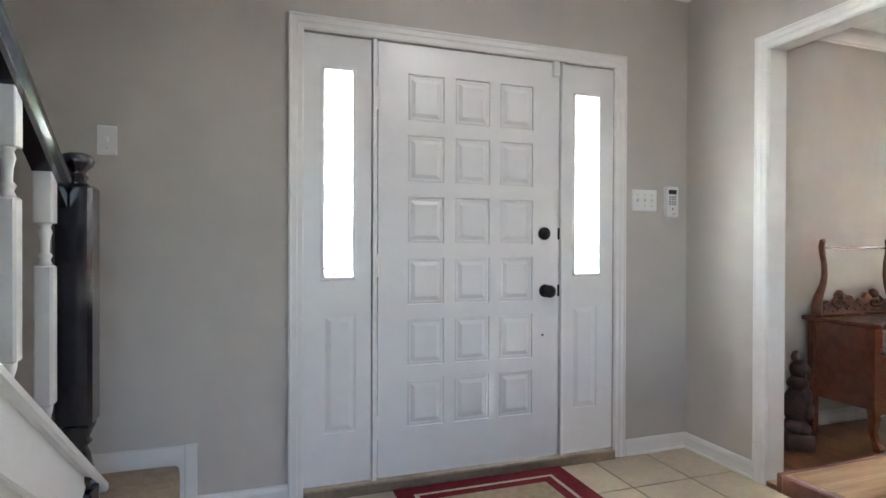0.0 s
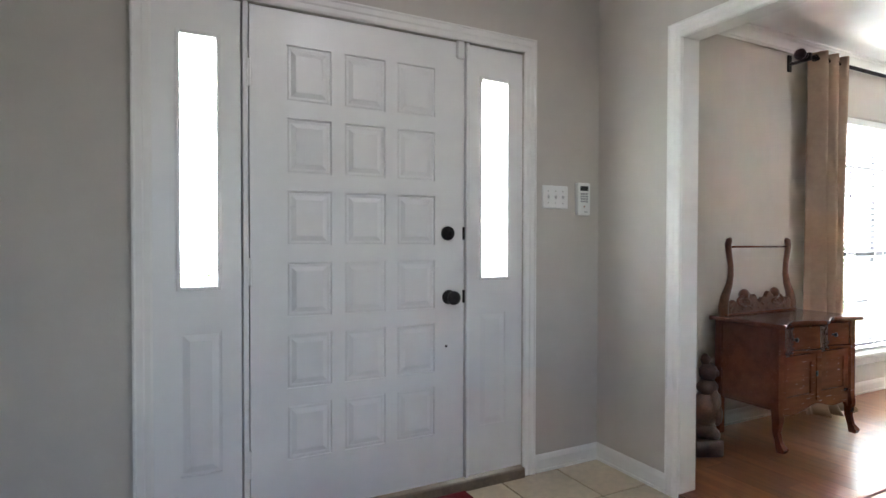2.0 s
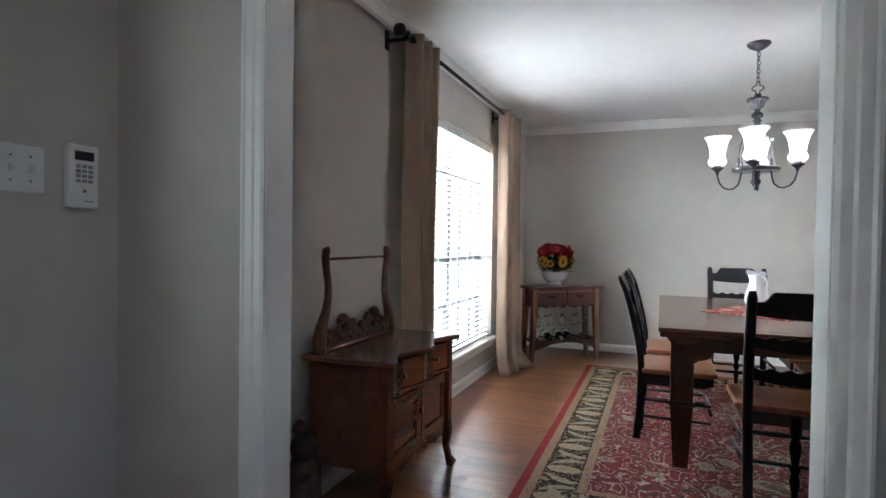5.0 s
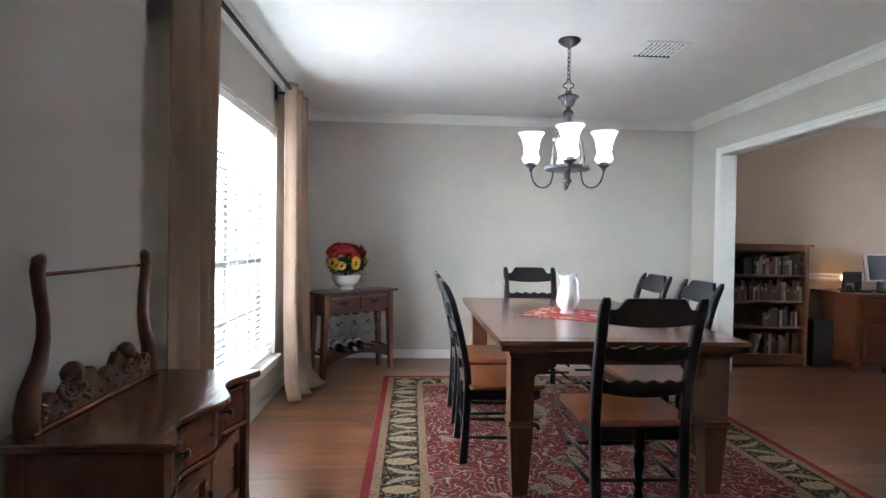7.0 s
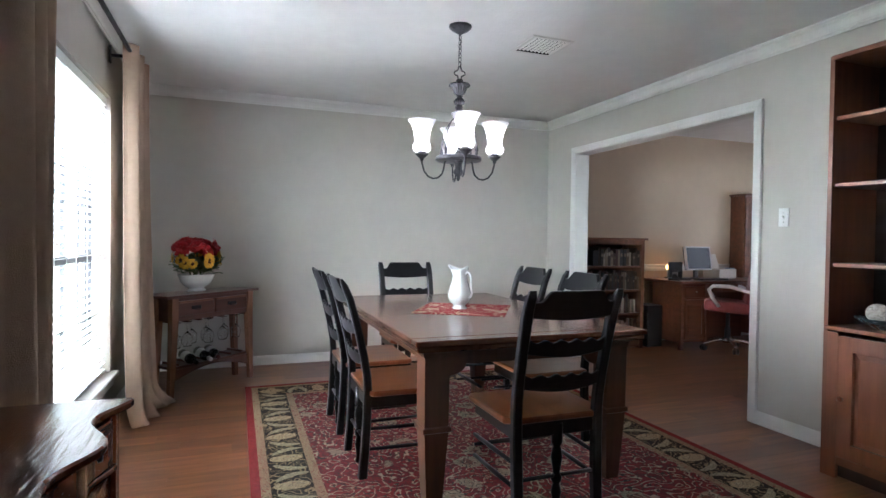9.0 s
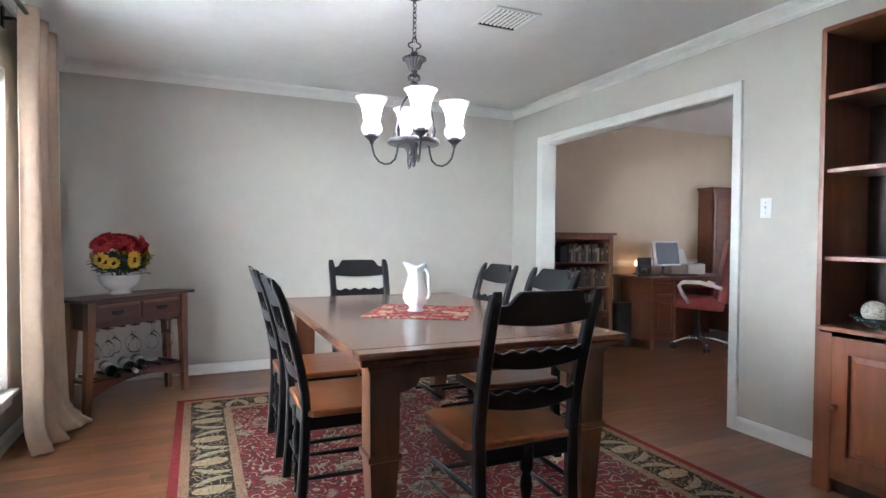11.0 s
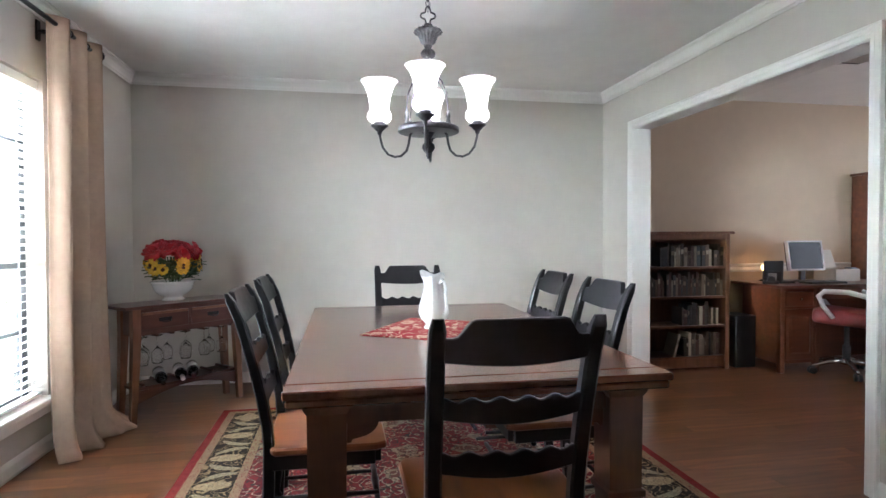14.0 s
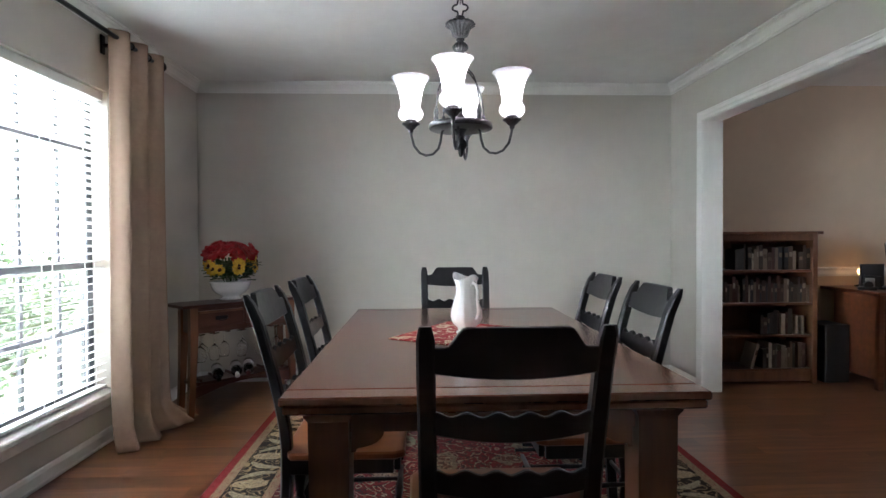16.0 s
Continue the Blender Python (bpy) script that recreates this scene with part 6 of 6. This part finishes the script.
# ---- study: window with a blind ----
sx0, sx1, sz0, sz1 = STUDYWIN
sw = thing("window_4", "white framed study window behind a slat blind", "window", Matrix(), kind="structure")
part("window_frame", panelled(bmesh.new(), sx0, sx1, sz0, sz1, -5.18, [(sx0 + 0.05, (sx0 + sx1) / 2 - 0.025, sz0 + 0.05, sz1 - 0.05), ((sx0 + sx1) / 2 + 0.025, sx1 - 0.05, sz0 + 0.05, sz1 - 0.05)], 0.04), TRIM, sw)
part("window_sill", box(sx0 - 0.04, sx1 + 0.04, -5.14, -5.06, sz0 - 0.025, sz0 + 0.003, 0.004), TRIM, sw)
sb = thing("window_blind", "white slat blind on the study window, slats open", "blind", Matrix())
part("headrail", box(sx0 + 0.01, sx1 - 0.01, -5.135, -5.095, sz1 - 0.05, sz1 - 0.003, 0.003), BLIND, sb)
study_slat = mesh_of(moved(box(sx0 + 0.012, sx1 - 0.012, -0.022, 0.022, -0.0014, 0.0014), Matrix.Rotation(radians(24), 4, "X")), BLIND, name="slat")
for i in range(26):
    part("slat", study_slat, None, sb, m=Matrix.Translation((0, -5.112, sz0 + 0.03 + (sz1 - sz0 - 0.11) * i / 25)))

# ---- study: swivel chair ----
oc = thing("office_chair", "dark red leather office chair with chrome arms and star base", "office chair", pose(6.60, -3.25, 0, 0, 0, -45))
part("gas_column", lathe([(0.03, 0.10), (0.03, 0.24), (0.02, 0.245), (0.02, 0.42), (0, 0.42)], 16), DARKPL, oc, smooth=True)
part("hub", lathe([(0.05, 0.085), (0.055, 0.10), (0.045, 0.13), (0, 0.135)], 20), CHROME, oc, smooth=True)
for k in range(5):
    a = 2 * math.pi * k / 5 + 0.873
    leg = part("base_leg", moved(tube([(0.03, 0, 0.115), (0.15, 0, 0.105), (0.26, 0, 0.075), (0.29, 0, 0.068)], [0.024, 0.02, 0.016, 0.012], 8), Matrix.Rotation(a, 4, "Z")), CHROME, oc, smooth=True)
    for s in (-1, 1):
        part("caster", moved(lathe([(0.012, -0.009), (0.03, -0.009), (0.031, 0), (0.03, 0.009), (0.012, 0.009)], 16), Matrix.Rotation(a, 4, "Z") @ Matrix.Translation((0.285, s * 0.017, 0.031)) @ Matrix.Rotation(radians(90), 4, "X")), DARKPL, leg, smooth=True)
part("seat", moved(box(-0.25, 0.25, -0.20, 0.28, 0.43, 0.55, 0.045, seg=3), Matrix.Rotation(radians(4), 4, "X")), REDLEATHER, oc, smooth=True)
part("backrest", moved(box(-0.24, 0.24, -0.06, 0.05, 0, 0.66, 0.045, seg=3), Matrix.Translation((0, -0.20, 0.50)) @ Matrix.Rotation(radians(10), 4, "X")), REDLEATHER, oc, smooth=True)
for s in (-1, 1):
    part("armrest", tube([(s * 0.27, 0.10, 0.50), (s * 0.29, 0.17, 0.60), (s * 0.29, 0.20, 0.68), (s * 0.29, 0.16, 0.72), (s * 0.29, 0.0, 0.72), (s * 0.28, -0.14, 0.68), (s * 0.25, -0.20, 0.66)], [0.016, 0.018, 0.02, 0.022, 0.022, 0.02, 0.018], 8), SILVER, oc, "curved silver armrest", smooth=True)

# ---- outdoors ----
setting("ground", box(-60, 70, FRONT + 0.2, 90, -0.5, -0.25), material("lawn", (0.22, 0.27, 0.12), 0.9, vary=0.3, scale=0.8, bump=0.6, bump_scale=6), "pale sunny front lawn", "lawn")
setting("porch", box(-1.5, 3.2, FRONT + 0.2, FRONT + 2.2, -0.3, -0.03), material("concrete", (0.5, 0.48, 0.45), 0.9, vary=0.12, scale=2), "pale concrete porch before the door", "porch")
# emissive panel: its glow stands in for daylight entering by the windows
BACK = bpy.data.materials.new("glowing_distance")
BACK.use_nodes = True
bt = BACK.node_tree
bb = bt.nodes["Principled BSDF"]
nz, cr, co_ = bt.nodes.new("ShaderNodeTexNoise"), bt.nodes.new("ShaderNodeValToRGB"), bt.nodes.new("ShaderNodeTexCoord")
nz.inputs["Scale"].default_value, nz.inputs["Detail"].default_value = 0.35, 8
bt.links.new(co_.outputs["Object"], nz.inputs[0])
bt.links.new(nz.outputs[0], cr.inputs[0])
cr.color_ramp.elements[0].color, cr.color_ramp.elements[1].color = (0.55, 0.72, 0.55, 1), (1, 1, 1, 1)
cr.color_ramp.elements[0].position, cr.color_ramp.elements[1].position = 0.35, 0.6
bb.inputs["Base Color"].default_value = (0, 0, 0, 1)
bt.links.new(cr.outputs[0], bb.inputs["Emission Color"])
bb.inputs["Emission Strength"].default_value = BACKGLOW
bd = setting("backdrop", box(-40, 45, 26, 26.2, -1, 16), BACK, "glowing panel of hazy trees and sky, added to light the rooms", "backdrop")


def shrub(x, y, r, h, seed, label):
    s = thing("shrub", label, "shrub", Matrix.Translation((x, y, -0.25)), group="front garden shrubs")
    rn = random.Random(seed)
    tr, lf = bmesh.new(), []
    for k in range(7):
        a = rn.uniform(0, 6.28)
        join(tr, tube([(0.03 * math.cos(a), 0.03 * math.sin(a), 0), (0.3 * r * math.cos(a), 0.3 * r * math.sin(a), h * 0.4), (0.7 * r * math.cos(a), 0.7 * r * math.sin(a), h * 0.75)], [0.02, 0.014, 0.006], 6))
    part("stems", tr, material("bark", (0.10, 0.07, 0.05), 0.9, vary=0.2), s)
    vs, fs = [], []
    for k in range(1500):
        d = Vector((rn.gauss(0, 1), rn.gauss(0, 1), rn.gauss(0, 1))).normalized()
        q = rn.uniform(0.55, 1.0) * (1 + 0.25 * noise.noise(d * 2.2 + Vector((seed, 0, 0))))
        p = Vector((d.x * r * q, d.y * r * q, h * 0.55 + d.z * h * 0.45 * q))
        u = Vector((rn.gauss(0, 1), rn.gauss(0, 1), rn.gauss(0, 0.6))).normalized()
        v = u.cross(d).normalized() * 0.022
        u = u * rn.uniform(0.04, 0.07)
        i = len(vs)
        vs += [p - u, p + v, p + u, p - v]
        fs.append((i, i + 1, i + 2, i + 3))
    me = bpy.data.meshes.new("leaves")
    me.from_pydata(vs, [], fs)
    me.materials.append(material("garden_leaf", (0.09, 0.14, 0.05), 0.5, vary=0.3, scale=12))
    part("leaves", me, None, s)


for i, (x, y, r, h) in enumerate(((4.3, 4.1, 0.55, 1.15), (5.25, 4.3, 0.6, 1.35), (6.2, 4.0, 0.55, 1.2), (7.3, 4.5, 0.6, 1.3), (8.6, 5.0, 0.7, 1.5), (1.2, 7.5, 0.7, 1.1), (2.6, 8.0, 0.7, 1.2))):
    shrub(x, y, r, h, i, "leafy green shrub in the front garden")

# ---- floor tiles and planks ----
TS, GAP = 0.335, 0.004
tiles_parent = bpy.data.objects["floor_foyer"]
full = mesh_of(box(-TS / 2 + GAP, TS / 2 - GAP, -TS / 2 + GAP, TS / 2 - GAP, -0.006, 0.0, 0.0015), TILE, name="tile")
for i in range(-11, 2):
    for j in range(-15, 2):
        x0, x1 = 1.92 + TS * (i - 1), 1.92 + TS * i
        y0, y1 = 2.25 + TS * (j - 1), 2.25 + TS * j
        if x1 < -1.75 or y1 < -3.0:
            continue
        if x1 <= 2.20 and y1 <= FRONT and x0 >= -1.75:
            part("tile", full, None, tiles_parent, m=Matrix.Translation(((x0 + x1) / 2, (y0 + y1) / 2, FOYZ)))
        else:
            a, b, c, d = max(x0, -1.75), min(x1, 2.195), max(y0, -3.0), min(y1, FRONT)
            if b - a > 0.03 and d - c > 0.03:
                part("tile", box(a + GAP, b - GAP, c + GAP, d - GAP, FOYZ - 0.006, FOYZ, 0.0015), TILE, tiles_parent)
planks_parent = bpy.data.objects["floor_dining"]
rnd = random.Random(4)
PW = 0.125
rest = bmesh.new()
count = 0
x = 2.20
while x < FARX - 0.01:
    y = FRONT + rnd.uniform(0, 1.0)
    while y > -5.1:
        ln = rnd.uniform(0.75, 1.35)
        a, b = max(y - ln, -5.1), min(y, FRONT)
        if b - a > 0.02:
            near = a > -1.4 or (x > 3.9 and a > -3.3)
            x1 = min(x + PW, FARX)
            if near and count < 300:
                part("plank", box(x + 0.0003, x1 - 0.0003, a + 0.0003, b - 0.0003, -0.012, 0.0), PLANK, planks_parent)
                count += 1
            else:
                box(x + 0.0003, x1 - 0.0003, a + 0.0003, b - 0.0003, -0.012, 0.0, bm=rest)
        y -= ln
    x += PW
tagged(part("planks_beyond", rest, PLANK, planks_parent), kind="stuff")
